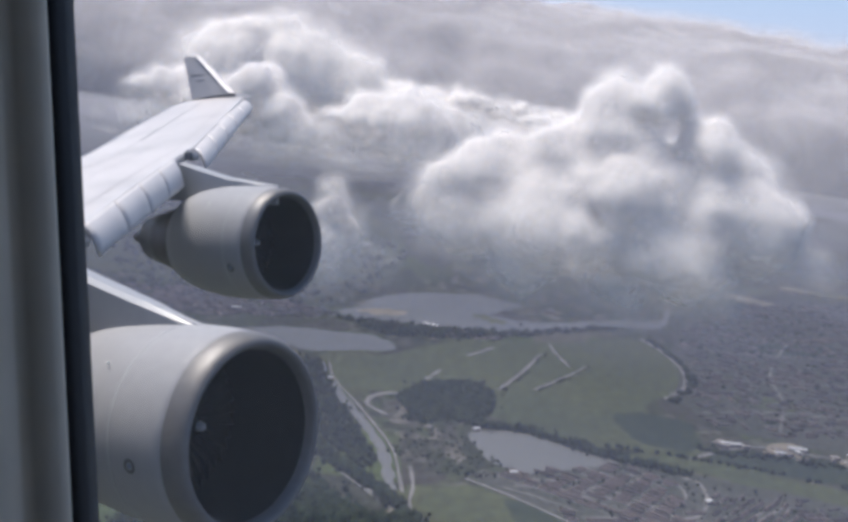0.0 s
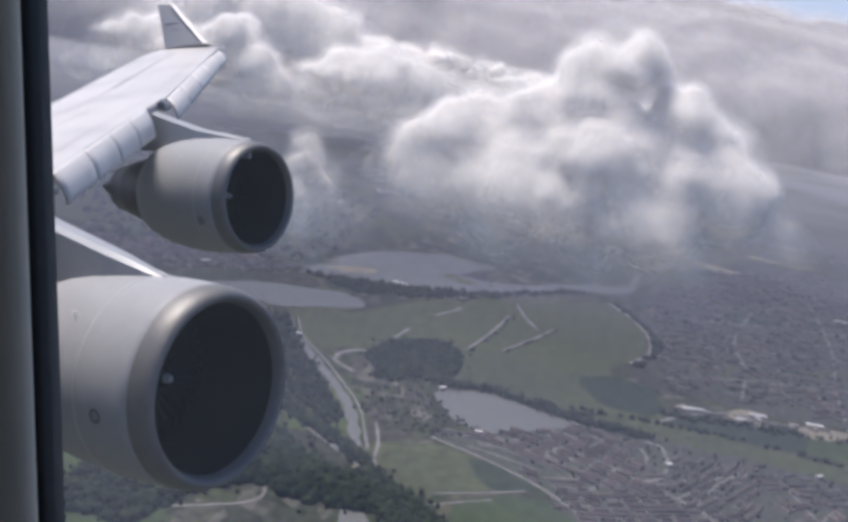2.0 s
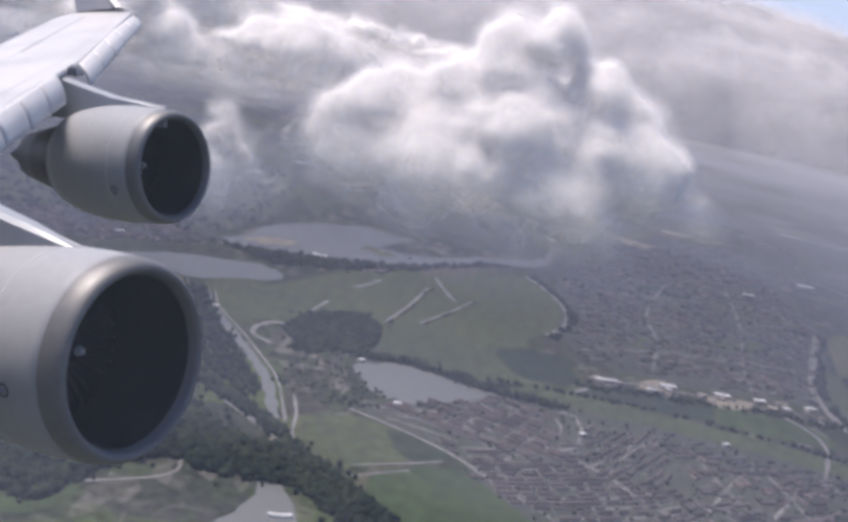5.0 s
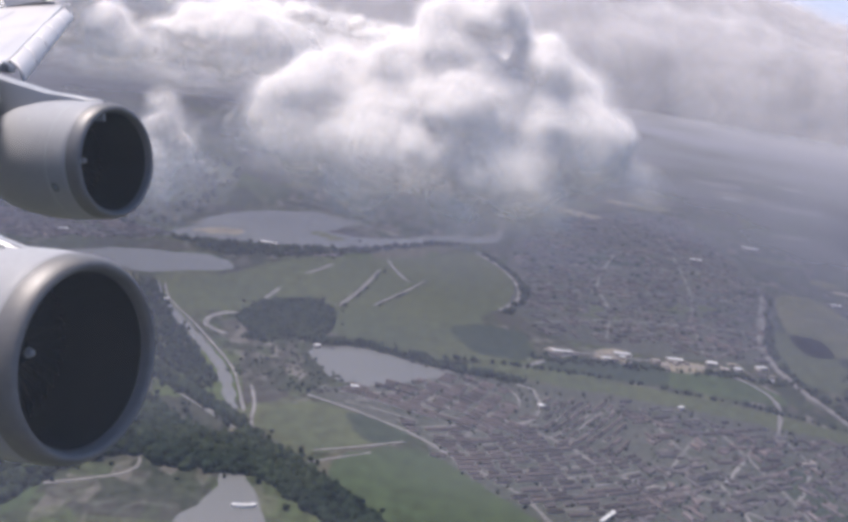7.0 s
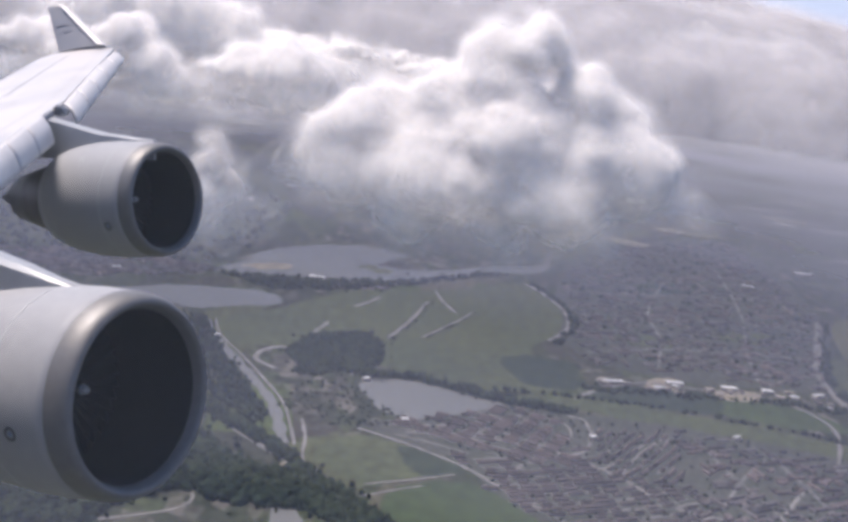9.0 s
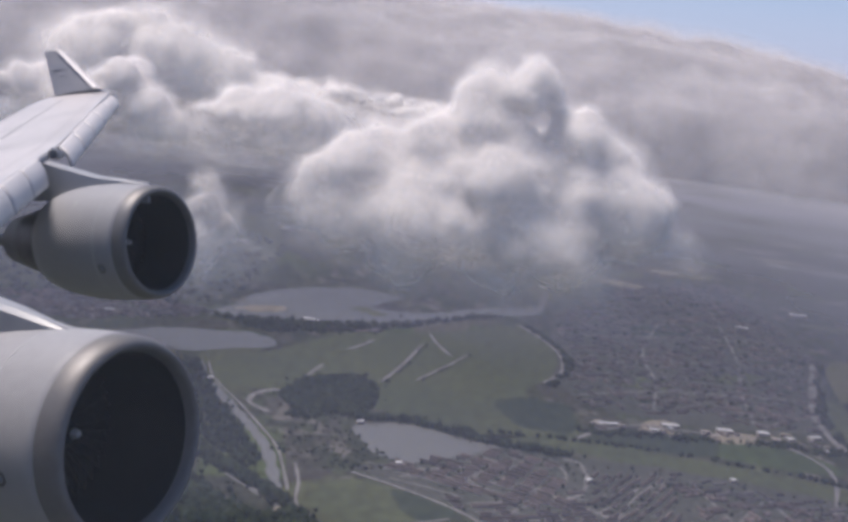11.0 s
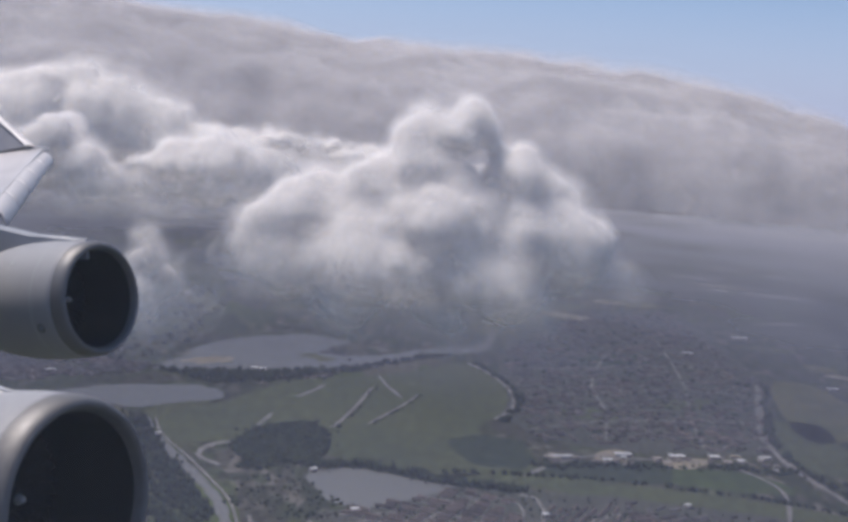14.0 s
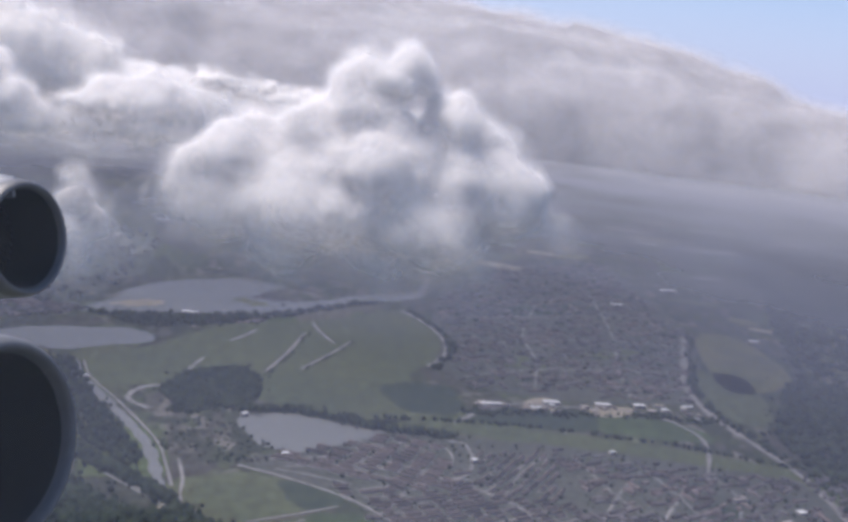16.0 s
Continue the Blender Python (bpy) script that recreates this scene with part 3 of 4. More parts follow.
jet_engine(INNER, "white jet engine nacelle close to the fuselage", ((0.86, 189.5, 0.10), (1.62, 190.5, 0.10)), ([(-10.0, -1.66), (-10.6, -1.53), (-11.32, -1.34), (-12.72, -1.0), (-14.2, -0.6), (-15.6, -0.3)], (-2.1, -2.0)),
           [(0.8, 1.43), (1.3, 1.43), (1.9, 1.395), (2.4, 1.345), (2.8, 1.275), (3.12, 1.19)], (1.3,))
jet_engine(OUTER, "white jet engine nacelle under the outer wing", ((0.70, 203.5, 0.11),), ([(-16.9, 0.60), (-17.6, 0.69), (-18.49, 0.80), (-19.6, 1.06), (-20.6, 1.30), (-22.4, 1.0)], (0.1, 0.2)),
           [(0.8, 1.435), (1.3, 1.46), (1.9, 1.44), (2.4, 1.38), (2.8, 1.30), (3.12, 1.19)], (0.9,))


# ---- the cabin round the eye ----
def rounded(x0, x1, z0, z1, r, n=6):
    pts = []
    for cx, cz, a0 in ((x1 - r, z1 - r, 0), (x0 + r, z1 - r, 90), (x0 + r, z0 + r, 180), (x1 - r, z0 + r, 270)):
        for k in range(n + 1):
            a = radians(a0 + 90 * k / n)
            pts.append((cx + r * math.cos(a), cz + r * math.sin(a)))
    return pts


def frame_ring(name, rings, mat, label):
    """A window surround: rounded rectangles (x0, x1, z0, z1, radius, y) joined in turn."""
    return part(name, loft([[(x - 0.085 * z, y, z) for x, z in rounded(x0, x1, z0, z1, r)] for x0, x1, z0, z1, r, y in rings], caps=False), mat, airliner, label, smooth=True)


def opening(dx, grow, y, r=0.07):
    return (-0.2385 + dx, 0.068 + grow, -0.215 - grow, 0.215 + grow, r, y)


frame_ring("window_gasket", [opening(0, 0, 0.187), opening(0.0006, 0, 0.185), opening(0.0009, 0, 0.181), opening(0.0006, 0, 0.1785), opening(-0.001, 0.002, 0.1778)], RUBBER, "black rubber window gasket")
frame_ring("window_reveal", [opening(-0.001, 0.003, 0.1777), opening(0.0016, 0.003, 0.1768), opening(0.0027, 0.003, 0.1750), opening(0.0024, 0.004, 0.1725), opening(0.0012, 0.005, 0.1700), opening(-0.0008, 0.006, 0.1675), opening(-0.003, 0.008, 0.1655), opening(-0.0028, 0.01, 0.1640), opening(-0.0012, 0.012, 0.1615), opening(-0.0015, 0.02, 0.150), opening(-0.008, 0.04, 0.130), opening(-0.0315, 0.092, 0.10, 0.08)], PLASTIC, "dull grey plastic window reveal with a rounded rib")


def pane_material():
    """Old acrylic: clear, with a faint film of dust that scatters a little light."""
    m = bpy.data.materials.new("dusty_acrylic")
    m.use_nodes = True
    nt = m.node_tree
    nt.nodes.remove(nt.nodes["Principled BSDF"])
    co = nt.nodes.new("ShaderNodeTexCoord")
    n = nt.nodes.new("ShaderNodeTexNoise")
    n.inputs["Scale"].default_value, n.inputs["Detail"].default_value = 14.0, 3
    nt.links.new(co.outputs["Object"], n.inputs["Vector"])
    r = nt.nodes.new("ShaderNodeMapRange")
    nt.links.new(n.outputs[0], r.inputs[0])
    r.inputs[3].default_value, r.inputs[4].default_value = 0.058, 0.09
    tr, t, mix = (nt.nodes.new(k) for k in ("ShaderNodeBsdfTransparent", "ShaderNodeBsdfTranslucent", "ShaderNodeMixShader"))
    t.inputs[0].default_value = (0.82, 0.79, 0.76, 1)
    nt.links.new(r.outputs[0], mix.inputs[0])
    nt.links.new(tr.outputs[0], mix.inputs[1])
    nt.links.new(t.outputs[0], mix.inputs[2])
    nt.links.new(mix.outputs[0], nt.nodes["Material Output"].inputs[0])
    return m


def window_pane():
    bm = bmesh.new()
    bm.faces.new([bm.verts.new((x - 0.085 * z, 0.183, z)) for x, z in rounded(-0.2375, 0.0675, -0.2145, 0.2145, 0.07)])
    ob = part("window_pane", bm, pane_material(), airliner, "slightly dusty clear acrylic window pane")
    ob.visible_shadow = False


window_pane()


def cabin():
    """The cabin side panel with its window opening, the closed cabin behind it and the white skin outside."""
    ring_in = [(x - 0.085 * z, 0.10, z) for x, z in rounded(-0.27, 0.16, -0.307, 0.307, 0.08)]
    n = len(ring_in)
    far = []
    for x, y, z in ring_in:
        s = 1.0 / max(abs(x + 0.05) / 1.3, abs(z) / 1.0)
        far.append((-0.05 + (x + 0.05) * s, 0.10 - 0.12 * (z * s) ** 2, z * s))
    bm = loft([ring_in, far], caps=False)
    back = [bm.verts.new((x, -1.6, z)) for x, y, z in far]
    bm.verts.ensure_lookup_table()
    edge = list(bm.verts)[n:2 * n]
    for k in range(n):
        bm.faces.new((edge[k], edge[(k + 1) % n], back[(k + 1) % n], back[k]))
    bm.faces.new(back)
    part("cabin_lining", bm, PLASTIC, airliner, "grey plastic cabin lining")
    ring_out = [(x - 0.085 * z, 0.187, z) for x, z in rounded(-0.2385, 0.068, -0.215, 0.215, 0.07)]
    hull = 3.25
    edge = []
    for x, y, z in ring_out:
        s = 1.0 / max(abs(x + 0.05) / 1.4, abs(z) / 1.1)
        zz = z * s
        edge.append((-0.05 + (x + 0.05) * s, 0.187 - hull + math.sqrt(hull * hull - zz * zz), zz))
    part("window_panel", loft([ring_out, edge], caps=False), WHITE, airliner, "white fuselage panel round the window")
    # the hull: a round tube with a gap for that panel, tapering to nose and tail
    bm = bmesh.new()
    n, a0 = 48, math.asin(1.1 / hull)
    rows = []
    for x, r in ((24.0, 0.3), (22.5, 1.4), (19.5, 2.4), (15.0, 3.05), (10.0, hull), (1.35, hull), (-1.45, hull), (-16.0, hull), (-28.0, hull), (-36.0, 2.6), (-44.0, 1.2)):
        rows.append([bm.verts.new((x, 0.187 - hull + r * math.cos(a0 + (math.tau - 2 * a0) * k / n), r * math.sin(a0 + (math.tau - 2 * a0) * k / n))) for k in range(n + 1)])
    for i, (a, b) in enumerate(zip(rows, rows[1:])):
        for k in range(n):
            bm.faces.new((a[k], a[k + 1], b[k + 1], b[k]))
        if i != 5:
            bm.faces.new((a[n], a[0], b[0], b[n]))
    bm.faces.new(rows[0])
    bm.faces.new(rows[-1])
    part("fuselage", bm, WHITE, airliner, "long round white fuselage", smooth=True)


cabin()


# ---- land cover: all on the one plan, metres from below the eye, y ahead ----
def area(name, pts, z, mat, label="", category="", kind="structure", wobble=1.2, closed_steps=5):
    """A flat patch of ground with a thin skirt and a slightly ragged rim."""
    rng = random.Random(name + str(pts[0]))
    rim = [Vector((p.x + rng.uniform(-wobble, wobble), p.y + 1.6 * rng.uniform(-wobble, wobble), 0)) for p in smooth_line([(x, y, 0) for x, y in pts], closed_steps, True)]
    bm = bmesh.new()
    top = [bm.verts.new((p.x, p.y, z)) for p in rim]
    low = [bm.verts.new((p.x, p.y, -0.2)) for p in rim]
    f = bm.faces.new(top)
    for i in range(len(top)):
        j = (i + 1) % len(top)
        bm.faces.new((low[i], low[j], top[j], top[i]))
    bmesh.ops.triangulate(bm, faces=[f])
    ob = part(name, bm, mat)
    return tagged(ob, label, category, kind=kind)


def strip(name, pts, width, z, mat, label="", category="", kind="structure", steps=7):
    """A road, track or bank along a curve."""
    line = smooth_line([(x, y, 0) for x, y in pts], steps)
    bm = bmesh.new()
    rows = []
    worn = random.Random(str(pts[0]))
    for i, p in enumerate(line):
        d = (line[min(i + 1, len(line) - 1)] - line[max(i - 1, 0)]).normalized()
        s = Vector((-d.y, d.x, 0)) * width / 2 * worn.uniform(0.7, 1.25)
        rows.append([bm.verts.new((q.x, q.y, zz)) for q, zz in ((p - s, -0.1), (p - s * 0.96, z), (p + s * 0.96, z), (p + s, -0.1))])
    for a, b in zip(rows, rows[1:]):
        for k in range(3):
            bm.faces.new((a[k], a[k + 1], b[k + 1], b[k]))
    return tagged(part(name, bm, mat), label, category, kind=kind)


# grass
area("meadow", [(-177, 745), (-140, 800), (-89, 885), (-30, 915), (20, 955), (65, 997), (100, 925), (92, 830), (66, 775), (92, 705), (60, 668), (17, 663), (-43, 684), (-110, 700), (-163, 694)], 0.06, MEADOW, "wide grey-green meadow by the river", "meadow")
area("meadow", [(20, 664), (90, 676), (165, 676), (262, 662), (330, 640), (330, 622), (260, 634), (165, 648), (92, 652), (40, 648)], 0.06, MEADOW, "long green bank of grass beside the town", "grass bank")
area("meadow", [(-22, 484), (0, 508), (27, 512), (52, 488), (78, 462), (110, 420), (60, 380), (0, 400), (-16, 440)], 0.06, LUSH, "bright green field beyond the canal", "field")
area("meadow", [(-262, 492), (-243, 512), (-210, 501), (-168, 461), (-150, 430), (-160, 380), (-230, 380), (-280, 440)], 0.06, LUSH, "bright green pasture among woods", "field")
area("meadow", [(-66, 520), (-50, 556), (-12, 548), (14, 524), (-12, 508), (-34, 494)], 0.06, MEADOW, "small green field beside the town", "field")
area("meadow", [(-302, 705), (-282, 751), (-229, 763), (-199, 739), (-183, 690), (-219, 672), (-270, 680)], 0.06, DRY, "park of mown grass between two waters", "park")
area("meadow", [(331, 860), (381, 868), (363, 753), (331, 732), (314, 778)], 0.06, MEADOW, "green field beside the main road", "field")
area("meadow", [(385, 1007), (438, 1019), (433, 875), (351, 821)], 0.06, DRY, "striped green field past the road bend", "field")
area("meadow", [(526, 650), (591, 670), (555, 595), (517, 600)], 0.06, DRY, "yellow-green field among dark woods", "field")
area("meadow", [(-420, 900), (-250, 1010), (-215, 1180), (-330, 1500), (-700, 1500), (-640, 1000)], 0.06, MEADOW, "broad dull green polder beyond the river", "field")

area("crop_field", [(42, 742), (70, 760), (100, 752), (100, 700), (76, 690), (56, 698)], 0.12, CROP, "dark green crop field at the meadow's end", "field")
area("crop_field", [(112, 705), (165, 728), (205, 722), (196, 684), (150, 680), (112, 684)], 0.12, CROP, "dark bluish crop field near the works", "field")
area("crop_field", [(-20, 548), (6, 546), (18, 528), (-6, 516)], 0.12, CROP, "small dark crop plot by the town", "field")
area("meadow", [(208, 716), (262, 722), (290, 700), (280, 680), (204, 684)], 0.10, LUSH, "green plot beside the works", "field")
area("built_up", [(110, 775), (110, 1050), (180, 1260), (375, 1400), (380, 1010), (330, 880), (312, 775)], 0.05, BUILT, "grey built-up ground of far suburbs", "suburb ground")
area("built_up", [(-46, 574), (-10, 601), (40, 643), (85, 650), (200, 644), (322, 622), (326, 430), (150, 395), (78, 462), (36, 497), (20, 536)], 0.05, BUILT, "grey built-up ground of the town", "town ground")

area("yard", [(160, 747), (182, 751), (175, 726), (154, 725)], 0.13, SAND, "pale bare yard among the works", "yard")
area("yard", [(209, 740), (245, 748), (235, 724), (207, 720)], 0.13, SAND, "pale bare yard among the works", "yard")
area("park", [(140, 850), (170, 868), (200, 862), (188, 838), (150, 832)], 0.12, MEADOW, "small green park among far houses", "park")
area("park", [(230, 900), (262, 930), (300, 925), (290, 895), (250, 885)], 0.12, MEADOW, "small green park among far houses", "park")
area("park", [(180, 1060), (240, 1100), (300, 1110), (260, 1060), (200, 1030)], 0.12, CROP, "dark wooded park among far houses", "park")
area("park", [(240, 560), (262, 556), (268, 480), (246, 482)], 0.12, CROP, "dark open plot in the town", "plot")


def far_fields():
    """Long thin fields, bare plots and dark woods lots, strewn over the far plain."""
    r = random.Random(77)
    kinds = ((DRY, "pale dry field on the far plain", "field"), (SAND, "bare pale plot on the far plain", "plot"), (CROP, "dark crop field on the far plain", "field"),
             (MEADOW, "dull green field on the far plain", "field"), (ROAD, "pale paved yard on the far plain", "yard"), (CROP, "dark crop field on the far plain", "field"))
    for k in range(90):
        d, az = r.uniform(1050, 2500), radians(r.uniform(-3, 32))
        x, y = d * math.sin(az), d * math.cos(az)
        if x < 390 and y < 1280:
            continue
        l, w, a = r.uniform(16, 62) * d / 1700, r.uniform(9, 34) * d / 1700, r.gauss(0.1, 0.25)
        rim = []
        for q in range(7):
            b = q * math.tau / 7
            u, v = l * math.cos(b) * r.uniform(0.75, 1.2), w * math.sin(b) * r.uniform(0.75, 1.2)
            rim.append((x + u * math.cos(a) - v * math.sin(a), y + u * math.sin(a) + v * math.cos(a)))
        mat, label, category = kinds[k % 6]
        area("field", rim, 0.2 + 0.01 * k, mat, label, category, wobble=2.0, closed_steps=2)


far_fields()

# water
area("water", [(-57, 644), (-44, 655), (-25, 664), (2, 657), (24, 648), (43, 643), (18, 619), (-11, 595), (-32, 599), (-47, 621)], 0.10, WATER, "grey still lake beside the houses", "lake", wobble=0.8)
area("water", [(-223, 884), (-206, 936), (-197, 992), (-156, 1042), (-113, 1071), (-83, 1068), (-54, 1062), (-66, 1025), (-80, 990), (-47, 991), (-3, 1017), (43, 1066), (92, 1096), (104, 1180), (112, 1176), (94, 1070), (42, 1030), (-2, 980), (-42, 932), (-72, 913), (-113, 911), (-157, 902), (-189, 887)], 0.10, WATER, "wide pale lake with a ragged shore", "lake", wobble=2.6)
area("water", [(-345, 700), (-300, 770), (-260, 802), (-239, 820), (-208, 828), (-168, 839), (-144, 817), (-150, 800), (-182, 780), (-203, 763), (-234, 764), (-280, 735), (-330, 690)], 0.11, WATER, "broad grey river reach", "river", wobble=1.4)
area("water", [(-83, 469), (-72, 475), (-63, 454), (-52, 430), (-44, 400), (-84, 400), (-79, 421), (-74, 445)], 0.10, WATER, "small grey pond by the canal wood", "pond", wobble=0.9)
area("yard", [(-85, 491), (-80, 507), (-74, 496), (-76, 489)], 0.16, SAND, "pale bare yard by the canal", "yard", wobble=0.6)
strip("canal", [(-189, 739), (-174, 703), (-147, 661), (-123, 622), (-106, 592), (-96, 565), (-86, 531)], 7.5, 0.14, WATER, "pale winding river beside the meadow", "river")
strip("canal", [(-330, 702), (-253, 640), (-196, 602), (-152, 574), (-108, 534), (-73, 503), (-40, 466), (0, 420)], 5.0, 0.12, WATER, "straight dark canal between tree belts", "canal")
area("shore", [(-204, 918), (-185, 937), (-161, 945), (-162, 926), (-185, 912)], 0.16, SAND, "pale sandy spit by the lake", "sand", wobble=2.2)
area("shore", [(-100, 973), (-88, 986), (-64, 971), (-77, 957), (-84, 966)], 0.16, DRY, "small low islet in the lake", "islet", wobble=2.0)

# roads and tracks
for label, width, pts in (
    ("pale road along the river bank", 2.0, [(-182, 741), (-168, 705), (-140, 663), (-116, 624), (-98, 592), (-89, 565), (-79, 531)]),
    ("pale road beside the canal", 2.6, [(-135, 573), (-109, 547), (-77, 515), (-49, 491), (-36, 478), (-10, 446), (16, 412)]),
    ("pale field lane", 2.0, [(-36, 478), (-20, 490), (-3, 502)]),
    ("pale curved road at the meadow's end", 4.5, [(70, 1000), (88, 965), (103, 913), (104, 859), (84, 809)]),
    ("pale farm track", 4.2, [(-48, 752), (-36, 800), (-23, 876)]),
    ("pale farm track", 3.0, [(-21, 768), (0, 815), (19, 864)]),
    ("short pale farm track", 4.0, [(-18, 918), (-9, 885), (4, 852)]),
    ("wide grey trunk road with a bend", 6.5, [(372, 1010), (330, 880), (311, 814), (309, 744), (322, 680), (332, 620), (328, 528), (320, 433), (318, 330)]),
    ("pale street at the field corner", 2.2, [(-82, 570), (-75, 543), (-72, 517), (-65, 503)]),
    ("narrow path round the field", 1.6, [(-34, 494), (-12, 506), (14, 522)]),
    ("pale town crescent", 3.2, [(86, 639), (96, 636), (100, 614), (94, 585), (81, 571), (65, 563)]),
    ("pale town crescent", 2.2, [(72, 628), (84, 622), (86, 604), (78, 588), (62, 580)]),
    ("pale street along the town's edge", 2.8, [(-47, 568), (-13, 553), (20, 533), (44, 509), (67, 490), (83, 471), (96, 440)]),
    ("pale main street of the town", 3.0, [(-18, 572), (19, 580), (53, 579), (81, 571), (110, 551), (137, 520), (169, 513), (199, 502), (250, 470)]),
    ("pale town street", 2.6, [(39, 514), (52, 547), (81, 571)]),
    ("pale town street", 2.4, [(137, 520), (165, 539), (186, 532)]),
    ("pale straight town street", 2.8, [(202, 533), (220, 563), (238, 594)]),
    ("pale town street", 2.4, [(262, 562), (250, 537), (237, 514), (226, 480)]),
    ("pale straight town street", 2.2, [(166, 529), (190, 577), (212, 612)]),
    ("pale town street", 2.2, [(-30, 580), (0, 590), (30, 606), (60, 634)]),
    ("pale town street", 2.0, [(19, 580), (40, 604), (72, 628)]),
    ("pale town street", 2.2, [(110, 551), (128, 590), (150, 626)]),
    ("pale street through the works", 3.4, [(94, 677), (120, 708), (150, 732), (184, 734), (223, 738), (256, 734), (278, 703), (278, 668), (256, 606)]),
    ("faint suburban street", 2.6, [(112, 790), (180, 830), (260, 850), (318, 862)]),
    ("faint suburban street", 2.6, [(110, 880), (200, 930), (290, 960), (350, 960)]),
    ("faint suburban street", 3.0, [(120, 990), (230, 1040), (360, 1080)]),
    ("faint suburban street", 2.6, [(170, 775), (185, 860), (190, 960), (230, 1100)]),
    ("faint suburban street", 2.6, [(250, 775), (262, 860), (290, 1000), (310, 1200)]),
    ("pale street of the back town", 2.0, [(170, 632), (182, 580), (200, 520), (205, 440)]),
    ("pale street of the back town", 2.4, [(215, 626), (228, 570), (240, 500), (238, 420)]),
    ("pale street of the back town", 2.0, [(262, 618), (272, 560), (280, 490)]),
    ("forest track", 2.0, [(-240, 560), (-215, 540), (-200, 520), (-176, 500), (-150, 486)]),
    ("pond-side track", 2.4, [(-150, 480), (-120, 462), (-118, 440), (-150, 418)]),
    ("pale loop of road by the wood", 4.6, [(-116, 651), (-126, 658), (-133, 667), (-132, 685), (-120, 698), (-107, 691), (-100, 677)]),
    ("pale lane to the river", 3.0, [(-112, 706), (-104, 745), (-98, 775)]),
    ("pale farm track by the river", 5.0, [(-84, 830), (-74, 850), (-66, 872)]),
):
    strip("road", pts, width, 0.2, ROAD, label, "road")

# ---- scattered masses: trees and far houses ----
def ico(sub):
    bm = bmesh.new()
    bmesh.ops.create_icosphere(bm, subdivisions=sub, radius=1.0)
    v = np.array([x.co[:] for x in bm.verts])
    f = np.array([[q.index for q in x.verts] for x in bm.faces])
    bm.free()
    return v, f


def swarm(name, template, places, sizes, mat, rng, jitter=0.25, parent=None, smooth=True, turn=None):
    """Many small bodies in one mesh: each is the template, scaled, turned about z and roughened."""
    v, f = template
    n, k = len(places), len(v)
    a = rng.uniform(0, math.tau, n) if turn is None else turn
    c, s = np.cos(a)[:, None], np.sin(a)[:, None]
    p = v[None] * (1 + jitter * rng.standard_normal((n, k, 1)).clip(-1.6, 1.6))
    p = p * np.asarray(sizes)[:, None, :]
    p = np.stack((p[..., 0] * c - p[..., 1] * s, p[..., 0] * s + p[..., 1] * c, p[..., 2]), -1) + np.asarray(places)[:, None, :]
    faces = (f[None] + (np.arange(n) * k)[:, None, None]).reshape(-1, f.shape[1])
    me = bpy.data.meshes.new(name)
    me.vertices.add(n * k)
    me.vertices.foreach_set("co", p.reshape(-1).astype(np.float32))
    m = f.shape[1]
    me.loops.add(len(faces) * m)
    me.loops.foreach_set("vertex_index", faces.reshape(-1).astype(np.int32))
    me.polygons.add(len(faces))
    me.polygons.foreach_set("loop_start", np.arange(0, len(faces) * m, m, dtype=np.int32))
    me.polygons.foreach_set("use_smooth", np.full(len(faces), smooth))
    me.update(calc_edges=True)
    me.materials.append(mat)
    ob = new(name, me)
    ob.parent = parent
    return ob


def inside(pts, x, y):
    hit = False
    for (ax, ay), (bx, by) in zip(pts, pts[1:] + pts[:1]):
        if (ay > y) != (by > y) and x < (bx - ax) * (y - ay) / (by - ay) + ax:
            hit = not hit
    return hit


def fill(pts, count, rng):
    xs, ys = [p[0] for p in pts], [p[1] for p in pts]
    out = []
    while len(out) < count:
        x, y = rng.uniform(min(xs), max(xs)), rng.uniform(min(ys), max(ys))
        if inside(pts, x, y):
            out.append((x, y))
    return np.array(out)


CLUMP, BLOB = ico(1), ico(2)
rng = np.random.default_rng(7)


def wood(label, pts, count, size=3.0, height=3.2):
    xy = fill(pts, count, rng)
    stray = rng.random(count) < 0.16
    xy = xy + np.where(stray[:, None], rng.normal(0, 7.0, (count, 2)), 0.0)
    r = size * rng.uniform(0.35, 1.3, count) * np.where(stray, 0.6, 1.0)
    z = height * rng.uniform(0.35, 1.15, count) * np.where(stray, 0.7, 1.0)
    ob = swarm("wood", CLUMP, np.c_[xy, z * 0.55], np.c_[r, r, z], LEAF, rng, 0.22)
    return tagged(ob, label, "wood", kind="stuff")


wood("dark dense wood behind the lake", [(-117, 690), (-105, 736), (-72, 760), (-50, 745), (-46, 694), (-52, 676), (-62, 662), (-74, 668), (-84, 649), (-104, 647), (-100, 664)], 1500, 2.4, 1.9)
wood("dark forest beside the canal", [(-240, 590), (-192, 584), (-134, 530), (-82, 480), (-60, 455), (-100, 452), (-158, 470), (-200, 486), (-250, 530)], 3600)
wood("tree belt along the canal", [(-320, 700), (-253, 650), (-196, 612), (-152, 584), (-108, 546), (-73, 514), (-76, 506), (-112, 538), (-156, 572), (-200, 598), (-256, 636), (-322, 686)], 1500, 2.4)
wood("tree belt along the lower canal", [(-70, 506), (-44, 482), (10, 424), (-8, 410), (-52, 452), (-92, 490)], 1300, 2.6)
